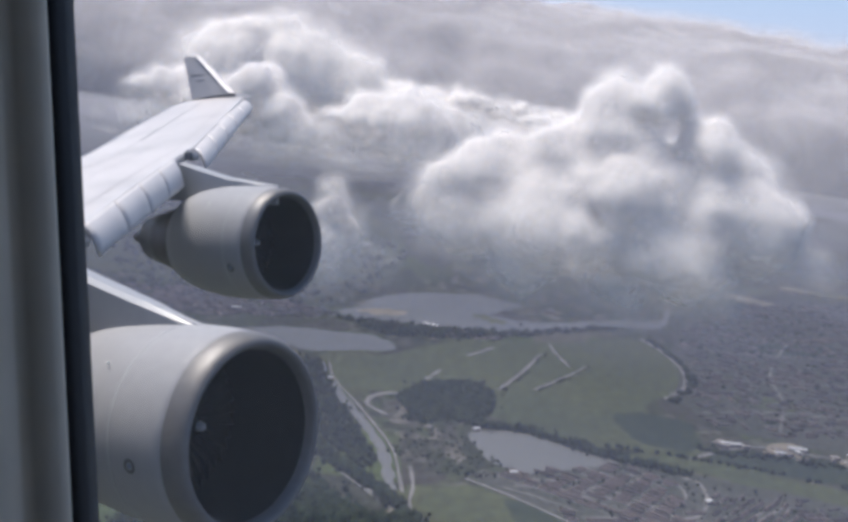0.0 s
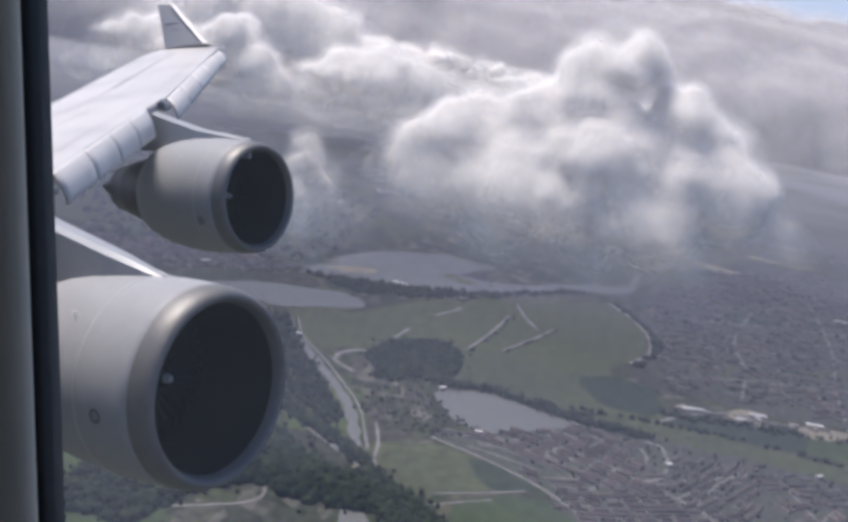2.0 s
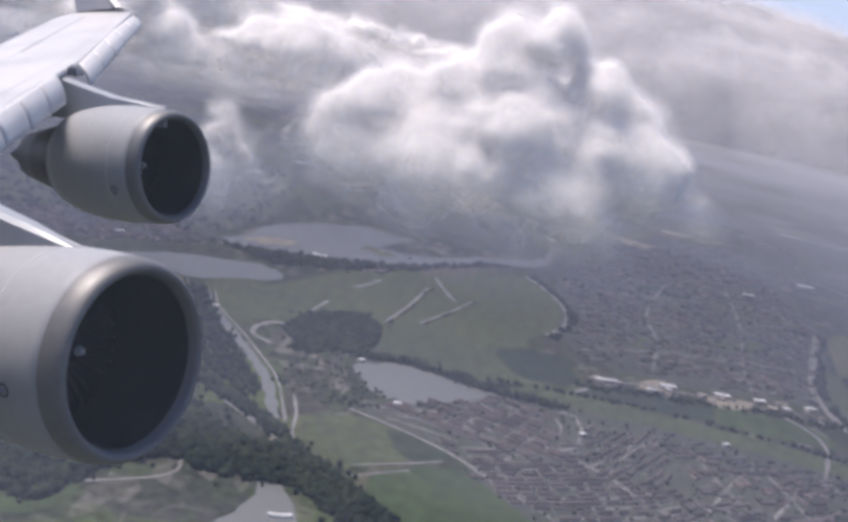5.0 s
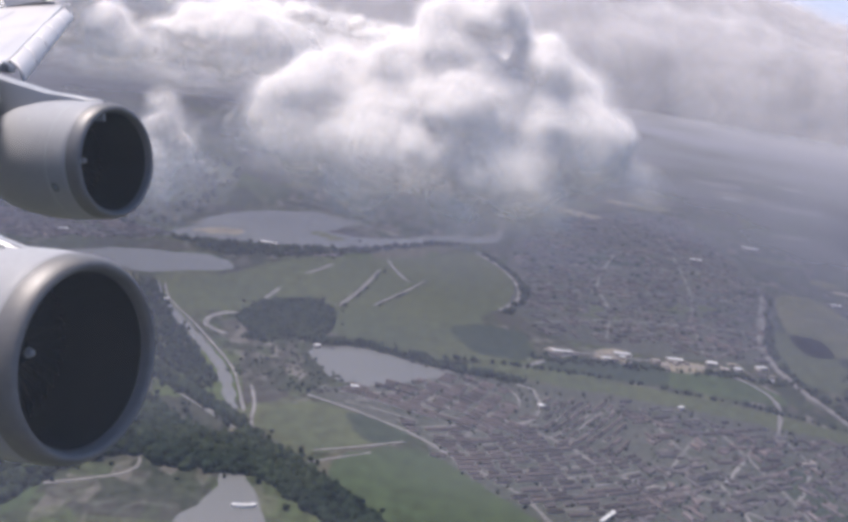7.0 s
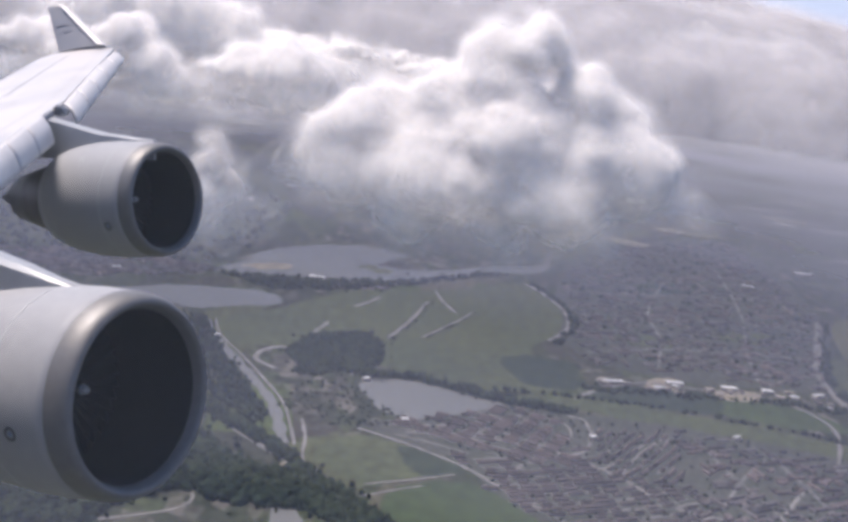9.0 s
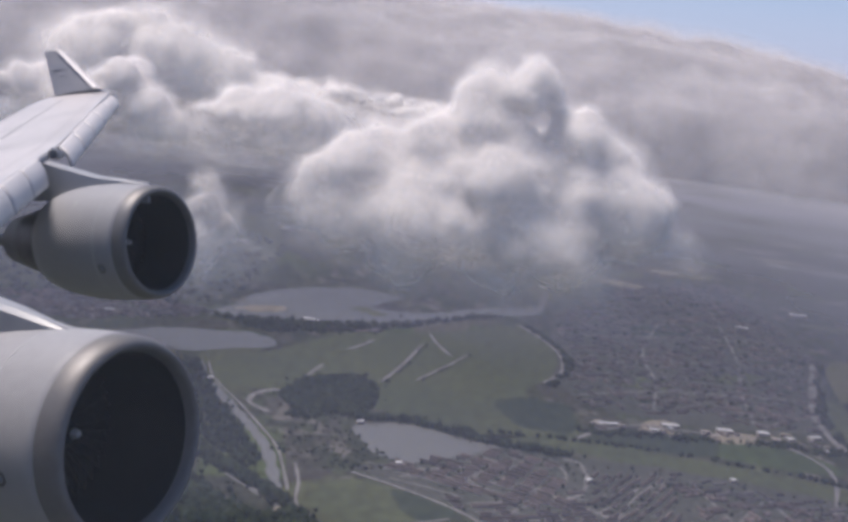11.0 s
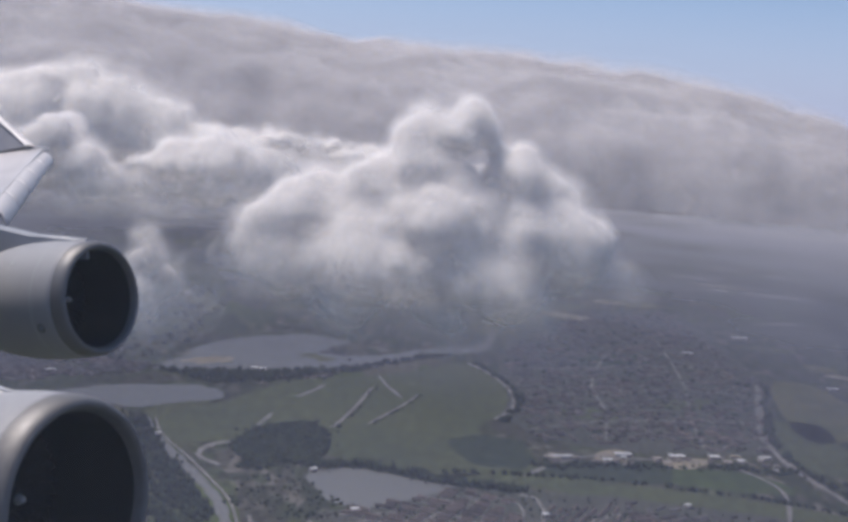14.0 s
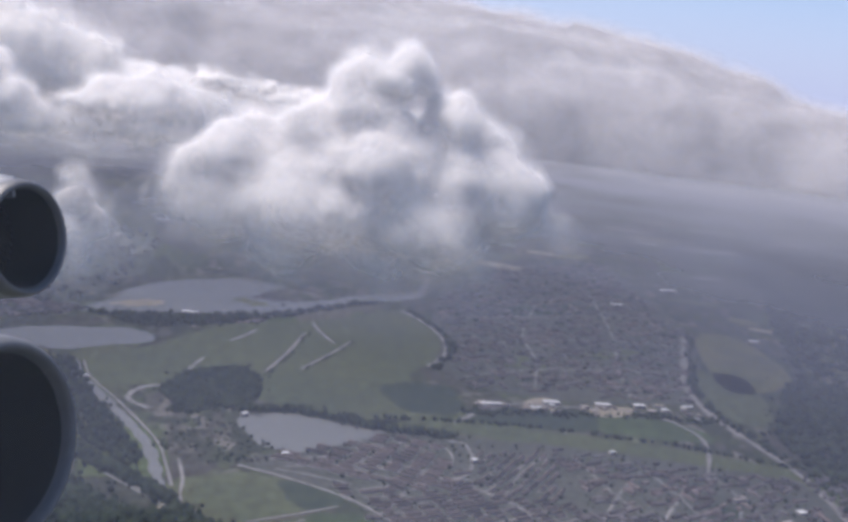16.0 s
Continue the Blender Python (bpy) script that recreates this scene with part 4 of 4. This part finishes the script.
wood("trees along the river bank", [(-60, 668), (-20, 674), (40, 656), (92, 648), (92, 642), (44, 646), (30, 650), (0, 662), (-26, 668), (-56, 656)], 420, 2.0)
wood("trees between road and canal", [(-190, 740), (-160, 676), (-128, 616), (-100, 562), (-112, 552), (-150, 596), (-196, 640), (-230, 690)], 900, 2.2)
wood("scattered park trees", [(-310, 720), (-280, 760), (-200, 745), (-180, 690), (-220, 660), (-290, 670)], 420, 2.2)
wood("wood patches round the pastures", [(-280, 640), (-200, 590), (-250, 530), (-300, 520), (-340, 600)], 1500, 2.8)
wood("wood beyond the pond", [(-200, 470), (-160, 480), (-120, 466), (-150, 430), (-160, 395), (-210, 390)], 900, 3.0)
wood("trees at the lake's far shore", [(-215, 880), (-120, 900), (-40, 945), (20, 1010), (60, 1030), (20, 1000), (-40, 930), (-100, 880), (-160, 850)], 700, 2.4)
wood("dark woods far across the plain", [(360, 740), (700, 850), (1200, 1740), (680, 1660), (450, 900)], 5000, 5.5)
wood("dark woods beside the trunk road", [(345, 700), (370, 760), (420, 860), (520, 850), (520, 660), (400, 600), (345, 620)], 2400, 3.4)
wood("trees in the far suburbs", [(110, 780), (110, 1050), (160, 1250), (350, 1400), (380, 1010), (320, 880), (300, 770)], 420, 2.6, 1.5)
wood("trees among the town houses", [(-10, 601), (40, 640), (85, 648), (200, 640), (320, 620), (322, 430), (120, 400), (77, 465), (35, 499)], 800, 1.1, 1.4)
wood("hedges by the allotments", [(-90, 640), (-60, 650), (-40, 612), (-10, 590), (-40, 570), (-70, 566), (-100, 590)], 200, 1.1, 1.2)
wood("trees in the far river country", [(-420, 860), (-240, 900), (-215, 1000), (-220, 1250), (-420, 1500), (-800, 1500)], 1600, 3.6)

def hedge(label, pts, count, spread=2.0, size=1.6):
    line = smooth_line([(x, y, 0) for x, y in pts], 12)
    at = np.array([line[k][:2] for k in rng.integers(0, len(line), count)]) + rng.normal(0, spread, (count, 2))
    r = size * rng.uniform(0.5, 1.3, count)
    tagged(swarm("hedge", CLUMP, np.c_[at, r * 0.5], np.c_[r, r, r * 1.1], LEAF, rng, 0.22), label, "hedge", kind="stuff")


hedge("dark hedge along a farm track", [(-44, 750), (-32, 800), (-19, 876)], 40, 1.0, 1.1)
hedge("dark hedge along a farm track", [(-17, 768), (4, 815), (23, 864)], 26, 1.0, 1.1)
hedge("trees along the meadow's bank road", [(76, 1002), (92, 965), (108, 913), (109, 859), (90, 805)], 110, 2.0, 2.0)
hedge("trees along the trunk road", [(378, 1010), (337, 880), (318, 814), (316, 744), (329, 680), (340, 620), (336, 528), (328, 433)], 260, 2.5, 1.8)
hedge("trees along the works street", [(110, 700), (175, 715), (250, 728), (306, 728)], 160, 4.0, 1.8)
hedge("trees along the long grass bank", [(20, 668), (92, 679), (165, 680), (262, 666), (330, 644)], 130, 1.5, 1.6)

GABLE = (np.array([(-1, -1, 0), (1, -1, 0), (1, 1, 0), (-1, 1, 0), (-1, -1, 0.6), (1, -1, 0.6), (1, 1, 0.6), (-1, 1, 0.6), (-1, 0, 1.0), (1, 0, 1.0)], float),
         np.array([(0, 1, 5), (0, 5, 4), (1, 2, 6), (1, 6, 5), (2, 3, 7), (2, 7, 6), (3, 0, 4), (3, 4, 7), (4, 5, 9), (4, 9, 8), (6, 7, 8), (6, 8, 9), (5, 6, 9), (7, 4, 8)]))


def suburb(label, pts, count, base_angle, spread=0.25):
    xy = fill(pts, count, rng)
    l, w, h = rng.uniform(1.5, 6.5, count), rng.uniform(0.9, 1.6, count), rng.uniform(1.2, 2.2, count)
    a = base_angle + rng.choice((0.0, math.pi / 2), count, p=(0.75, 0.25)) + rng.normal(0, spread, count)
    ob = swarm("suburb", GABLE, np.c_[xy, np.zeros(count)], np.c_[l, w, h], FARROOF, rng, 0.0, smooth=False, turn=a)
    return tagged(ob, label, "houses", kind="stuff")


suburb("dull brown roofs of far suburbs", [(110, 760), (110, 1050), (180, 1250), (370, 1400), (380, 1010), (330, 880), (310, 775)], 1300, 0.5)
suburb("brown roofs of a far suburb", [(330, 640), (520, 640), (620, 560), (520, 430), (330, 400)], 1300, 0.9)
suburb("small riverside town roofs", [(-330, 800), (-240, 860), (-220, 890), (-300, 930), (-420, 860)], 420, 0.4)
suburb("houses on the lake's near bank", [(-140, 880), (-100, 880), (-60, 905), (-80, 920), (-120, 900)], 90, 0.4)
suburb("back rows of the brown-roofed town", [(150, 640), (320, 618), (325, 430), (150, 400), (130, 470), (170, 560)], 520, 0.55, 0.12)


# ---- the near town: rows of houses, each row a thing ----
def row_mesh(length):
    walls, roof = bmesh.new(), bmesh.new()
    h, w, ridge = 1.15, 1.15, 1.9
    box(walls, length, 2 * w, h, Matrix.Translation((0, 0, h / 2)))
    for x in np.arange(-length / 2 + 1, length / 2, 2.0):
        box(walls, 0.35, 0.35, 0.9, Matrix.Translation((x, 0.25, ridge - 0.2)))
    sec = [(-w - 0.15, h - 0.12), (0, ridge), (w + 0.15, h - 0.12), (w + 0.15, h - 0.02), (0, ridge + 0.12), (-w - 0.15, h - 0.02)]
    a = [roof.verts.new((-length / 2 - 0.12, y, z)) for y, z in sec]
    b = [roof.verts.new((length / 2 + 0.12, y, z)) for y, z in sec]
    for k in range(6):
        roof.faces.new((a[k], a[(k + 1) % 6], b[(k + 1) % 6], b[k]))
    roof.faces.new(a)
    roof.faces.new(b)
    out = []
    for name, bm, mat in (("row_house", walls, BRICK), ("roof", roof, ROOF)):
        bmesh.ops.recalc_face_normals(bm, faces=bm.faces)
        me = bpy.data.meshes.new(name)
        bm.to_mesh(me)
        bm.free()
        me.materials.append(mat)
        out.append(me)
    return out


def streets(cx, cy, ang, n, gap, half):
    for j in range(-n, n + 1):
        v = (j + 0.5) * gap
        pts = [(cx + u * math.cos(ang) - (v + 0.0022 * u * u) * math.sin(ang), cy + u * math.sin(ang) + (v + 0.0022 * u * u) * math.cos(ang)) for u in np.linspace(-half, half, 7)]
        pts = [p for p in pts if inside(TOWN, *p) and not ((p[0] < 82 and p[1] > 552) != (cx == 40) or (p[0] > 100 and p[1] > 552) != (cx == 130))]
        if len(pts) > 1:
            strip("road", pts, 1.7, 0.18, ROAD, "narrow pale street between house rows", "road")


ROWS_OF = [row_mesh(length) for length in (6.0, 9.0, 13.0)]
TOWN = [(-44, 572), (-10, 598), (40, 640), (84, 646), (100, 620), (160, 632), (150, 560), (170, 500), (130, 462), (80, 466), (38, 500), (22, 536), (-20, 562)]


def town():
    r = random.Random(5)
    made = 0
    for (cx, cy), ang, (nu, nv), (du, dv) in (((40, 600), 2.75, (12, 14), (12.5, 5.6)), ((95, 520), 0.45, (14, 22), (12.0, 5.4)), ((130, 590), 1.05, (10, 16), (12.5, 5.8))):
        for i in range(-nu // 2, nu // 2 + 1):
            for j in range(-nv // 2, nv // 2 + 1):
                bend = 0.018 * i * i
                u, v = i * du + r.uniform(-0.8, 0.8), j * dv + bend * 4 + r.uniform(-0.5, 0.5)
                x, y = cx + u * math.cos(ang) - v * math.sin(ang), cy + u * math.sin(ang) + v * math.cos(ang)
                if not inside(TOWN, x, y) or r.random() < 0.14:
                    continue
                if (x < 82 and y > 552) != (cx == 40) or (x > 100 and y > 552) != (cx == 130):
                    continue
                if made >= 300:
                    continue
                walls, roof = ROWS_OF[r.choice((0, 1, 1, 2))]
                ob = shared("row_house", walls, None, pose(x, y, 0, 0, 0, math.degrees(ang) + bend * 30 * (1 if i > 0 else -1) + r.uniform(-4, 4)))
                tagged(ob, "short row of brown-roofed brick houses", "house", "terraced houses of the town")
                shared("roof", roof, ob, Matrix())
                made += 1


town()
streets(40, 600, 2.75, 6, 11.2, 70)
streets(95, 520, 0.45, 9, 10.8, 80)
streets(130, 590, 1.05, 7, 11.6, 60)


# ---- single bright buildings ----
def hall(x, y, l, w, h, turn, label, mat=BRIGHT):
    bm = bmesh.new()
    box(bm, l, w, h, Matrix.Translation((0, 0, h / 2)), 0.08)
    ob = part("hall", bm, BRICK)
    ob.matrix_world = pose(x, y, 0, 0, 0, turn)
    tagged(ob, label, "building")
    bm = bmesh.new()
    for k in range(3):
        box(bm, l / 3 * 0.97, w * 1.04, 0.25, Matrix.Translation(((k - 1) * l / 3, 0, h + 0.14)), 0.05)
    part("flat_roof", bm, mat, ob, "pale flat roof")


for x, y, l, w, turn in ((122, 466, 16, 2.2, 55), (150, 456, 8, 3, 20), (172, 444, 10, 3.4, 25), (176, 738, 14, 5, 10), (219, 744, 13, 5, 5), (250, 750, 9, 5, 8), (292, 757, 10, 4, 15), (130, 722, 10, 4, 20), (300, 516, 6, 4, 70), (302, 491, 9, 5, 75), (268, 452, 12, 5, 15), (-52, 652, 5, 3, 30), (-20, 588, 5, 3, 20), (100, 604, 5, 3, 40), (200, 640, 5, 2.5, 30), (-130, 905, 7, 14, 80), (-170, 700, 4, 3, 20), (430, 1250, 22, 10, 10), (330, 1130, 14, 6, 0), (255, 1480, 20, 9, 0), (560, 1250, 16, 8, 20), (480, 820, 12, 6, 20), (610, 900, 14, 7, 40), (560, 700, 10, 5, 30), (-300, 1250, 60, 12, -5), (-180, 1420, 46, 14, 0), (-240, 1390, 30, 10, 5), (-90, 1330, 60, 10, -25), (-300, 845, 8, 4, 30), (700, 1150, 20, 9, 10), (640, 1420, 30, 10, 15), (520, 1650, 34, 12, 5), (820, 1500, 28, 12, 20), (360, 1700, 30, 10, 0), (930, 1250, 24, 10, 30), (450, 1010, 12, 6, 10), (760, 960, 16, 8, 35), (230, 1620, 28, 10, -5), (700, 1900, 40, 14, 10)):
    hall(x, y, l, w, 2.2, turn, "low hall with a bright pale flat roof")


def works():
    r = random.Random(31)
    for k in range(34):
        x = 115 + 195 * r.random()
        y = 716 + 0.17 * (x - 115) + r.gauss(0, 7)
        hall(x, y, r.uniform(3, 10), r.uniform(2, 5), r.uniform(1.2, 2.4), r.gauss(10, 14), "low works building with a pale flat roof", r.choice((BRIGHT, BRICK, BRICK, FARROOF, SAND)))
    for k in range(26):
        x, y = r.uniform(255, 318), r.uniform(430, 580)
        hall(x, y, r.uniform(3, 9), r.uniform(2, 5), r.uniform(1.2, 2.2), r.choice((20, 75)) + r.gauss(0, 8), "low shed with a pale flat roof beside the trunk road", r.choice((BRIGHT, BRICK, FARROOF)))


works()


def pavilion(x, y):
    """The curved white waterside building."""
    bm = bmesh.new()
    for k in range(5):
        box(bm, 2.6, 2.2, 1.5, pose(x + k * 2.1, y + 0.16 * k * k, 0.75, 0, 0, 8 * k), 0.12)
    ob = part("pavilion", bm, BRIGHT)
    tagged(ob, "curved white waterside pavilion by the pond", "building")


pavilion(-62, 423)

# ---- clouds ----
def lattice(p, seed):
    """Smooth value noise at points, -1 to 1."""
    q = np.floor(p).astype(np.int64)
    f = p - q
    f = f * f * (3 - 2 * f)
    out = 0.0
    for dx in (0, 1):
        for dy in (0, 1):
            for dz in (0, 1):
                h = (q[:, 0] + dx) * 73856093 ^ (q[:, 1] + dy) * 19349663 ^ (q[:, 2] + dz) * 83492791 ^ seed * 2654435
                h = (h ^ (h >> 13)) * 1274126177 & 0x7FFFFFFF
                v = ((h ^ (h >> 16)) & 0xFFFF) / 32767.5 - 1
                w = (f[:, 0] if dx else 1 - f[:, 0]) * (f[:, 1] if dy else 1 - f[:, 1]) * (f[:, 2] if dz else 1 - f[:, 2])
                out = out + v * w
    return out


def billow(p, size, seed, octaves=4):
    """Cauliflower relief: folded noise at falling sizes."""
    out, amp = 0.0, 1.0
    for k in range(octaves):
        out = out + amp * (2.2 * np.sqrt(lattice(p / size * 1.9 ** k + 17.3 * k, seed + k) ** 2 + 0.02) - 0.9)
        amp *= 0.42
    return out


def field(p, lump, size, rough, seed, octaves=4):
    """How far outside the cloud's billowing surface a point lies, in metres, about."""
    d = None
    for x, y, z, rx, ry, rz in lump:
        k = np.sqrt(((p[:, 0] - x) / rx) ** 2 + ((p[:, 1] - y) / ry) ** 2 + ((p[:, 2] - z) / np.where(p[:, 2] < z, rz * 0.7, rz)) ** 2)
        e = (k - 1) * min(rx, ry, rz)
        if d is None:
            d = e
        else:
            h = np.clip(0.5 + 0.5 * (d - e) / (0.25 * size), 0, 1)
            d = d * (1 - h) + e * h - 0.25 * size * h * (1 - h)
    return d - rough * billow(p, size, seed, octaves)


def skin(v, iso, origin, cell):
    """The surface on which a grid of values passes iso: a corner in each crossed cell, four-sided faces between."""
    s = v < iso
    n = [k - 1 for k in v.shape]
    total, count = np.zeros((*n, 3)), np.zeros(n)
    base = np.stack(np.meshgrid(*[np.arange(k) for k in n], indexing="ij"), -1).astype(float)

    def corner(a, c):
        return a[c[0]:c[0] + n[0], c[1]:c[1] + n[1], c[2]:c[2] + n[2]]

    for axis in range(3):
        for o in ((0, 0), (0, 1), (1, 0), (1, 1)):
            c0 = list(o)
            c0.insert(axis, 0)
            c1 = list(o)
            c1.insert(axis, 1)
            a, b = corner(v, c0), corner(v, c1)
            cut = corner(s, c0) != corner(s, c1)
            f = np.where(cut, (iso - a) / np.where(cut, b - a, 1), 0)
            p = base + np.array(c0, float)
            p[..., axis] += f
            total += np.where(cut[..., None], p, 0)
            count += cut
    live = count > 0
    index = np.full(n, -1)
    index[live] = np.arange(live.sum())
    verts = total[live] / count[live][:, None] * cell + origin
    faces = []
    for axis in range(3):
        a, b = (axis + 1) % 3, (axis + 2) % 3
        lo = [slice(1, -1)] * 3
        hi = [slice(1, -1)] * 3
        lo[axis], hi[axis] = slice(0, -1), slice(1, None)
        s0, s1 = s[tuple(lo)], s[tuple(hi)]
        at = np.argwhere(s0 != s1)
        inner = s0[s0 != s1]
        at[:, a] += 1
        at[:, b] += 1
        quad = []
        for da, db in ((-1, -1), (0, -1), (0, 0), (-1, 0)):
            q = at.copy()
            q[:, a] += da
            q[:, b] += db
            quad.append(index[q[:, 0], q[:, 1], q[:, 2]])
        quad = np.stack(quad, 1)
        quad[~inner] = quad[~inner][:, ::-1]
        faces.append(quad)
    return verts, np.concatenate(faces)


SHELLS = [(-1.0, 0), (-0.3, 1), (0.2, 2), (0.7, 3), (1.3, 4), (2.1, 5), (3.1, 6), (4.3, 7)]


def cloud(label, lumps, seed, size=22.0, rough=5.0, cell=1.6, soft=1.2, name="cloud", kind="", category="cloud", vapour=VAPOUR, base=None):
    """A cumulus: an opaque billowing heart inside thinner and thinner veils of vapour, softer and more torn below."""
    lump = np.array(lumps, float)
    pad = rough * 2.2 + soft * 8 + 3 * cell
    lo, hi = (lump[:, :3] - lump[:, 3:]).min(0) - pad, (lump[:, :3] + lump[:, 3:]).max(0) + pad
    n = np.ceil((hi - lo) / cell).astype(int) + 1
    p = np.stack(np.meshgrid(*[lo[k] + cell * np.arange(n[k]) for k in range(3)], indexing="ij"), -1).reshape(-1, 3)
    f = field(p, lump, size, rough, seed)
    mid = (lump[:, 2] * lump[:, 3]).sum() / lump[:, 3].sum()
    low = np.clip((mid - p[:, 2]) / (0.8 * lump[:, 5].max()) + 0.15, 0, 1)
    if base is not None:
        low = np.clip((base - p[:, 2]) / 200, 0, 1)
    torn = soft * (0.4 + 0.8 * np.clip(0.5 + 0.9 * lattice(p / (1.5 * size), seed + 91), 0, 1) + 2.1 * low)
    v = (f / torn).reshape(n)
    v[[0, -1]], v[:, [0, -1]], v[:, :, [0, -1]] = 99, 99, 99
    heart = None
    for iso, k in SHELLS:
        verts, faces = skin(v, iso, lo, cell)
        me = bpy.data.meshes.new(name if heart is None else "veil")
        me.vertices.add(len(verts))
        me.vertices.foreach_set("co", verts.reshape(-1).astype(np.float32))
        me.loops.add(len(faces) * 4)
        me.loops.foreach_set("vertex_index", faces.reshape(-1).astype(np.int32))
        me.polygons.add(len(faces))
        me.polygons.foreach_set("loop_start", np.arange(0, len(faces) * 4, 4, dtype=np.int32))
        me.polygons.foreach_set("use_smooth", np.full(len(faces), True))
        me.update(calc_edges=True)
        me.materials.append(vapour[k])
        e = 0.35 * cell + 0.04 * size
        slope = np.stack([field(verts + e * a, lump, size, rough, seed, 2) - field(verts - e * a, lump, size, rough, seed, 2) for a in np.eye(3)], 1)
        slope /= np.linalg.norm(slope, axis=1)[:, None] + 1e-9
        slope[:, 2] += 0.5
        me.normals_split_custom_set_from_vertices(slope.tolist())
        ob = new(me.name, me)
        if heart is None:
            heart = tagged(ob, label, category, kind=kind)
        else:
            ob.parent = heart
    return heart


cloud("large bright cumulus with a grey underside", [(-46.2, 334.8, 196.9, 14.4, 13.6, 12.9), (-31.4, 340.6, 206.6, 17.1, 16.2, 15.4), (-11.9, 339.8, 213.0, 16.2, 15.4, 14.6), (2.8, 340.0, 225.8, 13.6, 12.9, 12.2), (14.8, 337.7, 236.0, 11.0, 10.4, 9.9), (15.9, 337.6, 204.3, 24.8, 23.5, 22.3), (40.5, 339.6, 206.5, 20.8, 19.7, 18.7), (53.9, 333.7, 199.1, 15.4, 14.7, 13.9), (-12.6, 329.8, 194.0, 20.7, 19.7, 18.6), (27.7, 330.8, 191.2, 19.9, 18.9, 17.9), (-42.7, 331.3, 186.8, 10.0, 9.5, 9.0), (31.1, 338.6, 224.4, 9.6, 9.1, 8.6), (36.8, 332.0, 180.3, 8.2, 7.8, 7.4), (11.4, 329.8, 178.1, 7.6, 7.2, 6.9), (-19.7, 329.4, 178.4, 7.3, 6.9, 6.5)], 11, 19.0, 3.4, 1.25, 1.15)
cloud("small wispy grey cumulus beside the large one", [(-96.4, 371.3, 181, 6, 6, 9), (-91.5, 371.3, 172.1, 6, 6, 8), (-99, 371.3, 165, 5, 5, 6.5)], 13, 12.0, 2.6, 1.1, 1.5)
cloud("small bright white cumulus", [(-82.8, 358.8, 217.5, 13.8, 12.1, 8.2), (-70, 358.8, 220.3, 13.2, 11, 9.8), (-62, 361.6, 214, 9, 8, 7.2), (-74, 360, 209, 13, 10, 5)], 14, 14.4, 3.0, 1.0, 1.1)
cloud("low white cumulus puff", [(-118, 356.3, 214.9, 8.2, 8.2, 8.1), (-109.7, 356.3, 209.5, 7.6, 7.6, 6.4)], 18, 11.0, 2.5, 1.0, 1.1)
cloud("heaped white cumulus beyond the wing tip", [(-143, 362, 214, 15, 13, 9), (-130, 366, 222, 11, 11, 8), (-156, 368, 208, 14, 12, 8), (-166, 366, 218, 11, 10, 8)], 15, 14.4, 3.0, 1.05, 1.1)
cloud("far heaped white cumulus", [(-700, 1885, 180, 120, 80, 95), (-620, 1905, 185, 100, 80, 100), (-530, 1928, 165, 110, 80, 80), (-430, 1958, 135, 100, 80, 62), (-330, 1980, 112, 90, 70, 50)], 16, 76.0, 10.0, 8.0, 7.0, vapour=FAR_VAPOUR)


def far_puffs():
    """Small bright cumulus tops in a loose line in front of the deck."""
    g = np.random.default_rng(29)
    lumps = []
    for k in range(15):
        az = radians(-9.5 + 15.5 * (k + g.uniform(-0.3, 0.3)) / 14)
        dist, r = g.uniform(2150, 2350), g.uniform(14, 30)
        lumps.append((dist * math.sin(az), dist * math.cos(az), 172 - 4.0 * k + g.uniform(-12, 12), r * 1.9, r, r * 0.75))
    cloud("thin line of small bright far cumulus tops", lumps, 17, 36.0, 8.0, 6.0, 5.0, vapour=FAR_VAPOUR)


far_puffs()


def bank():
    """The far cloud deck: a long pale face along the horizon, heaped at one end, that runs out in a thin tip at the other."""
    g = np.random.default_rng(21)
    lumps = []
    for k in range(48):
        az = -52 + 86 * k / 47
        dist = g.uniform(3650, 3800)
        x, y = dist * math.sin(radians(az)), dist * math.cos(radians(az))
        el = np.interp(az, (-50, -20, -12, -7, 0, 5, 10, 15, 18, 20, 23, 27, 34), (4.2, 4.7, 4.4, 3.6, 3.7, 3.5, 3.2, 2.7, 2.2, 1.2, 0.0, -0.8, -1.2)) + g.uniform(-0.1, 0.1) * (2.5 if az < -6 else 1)
        wide = min(900.0, max(330.0, 1300 - x))
        lumps.append((x, y, 60, wide, 1150, 180 + dist * math.tan(radians(el))))
    cloud("long smooth pale cloud deck along the far horizon", lumps, 23, 170.0, 12.0, 24.0, 8.0, "cloud_bank", "stuff", "cloud bank", STRATUS, 240)


bank()
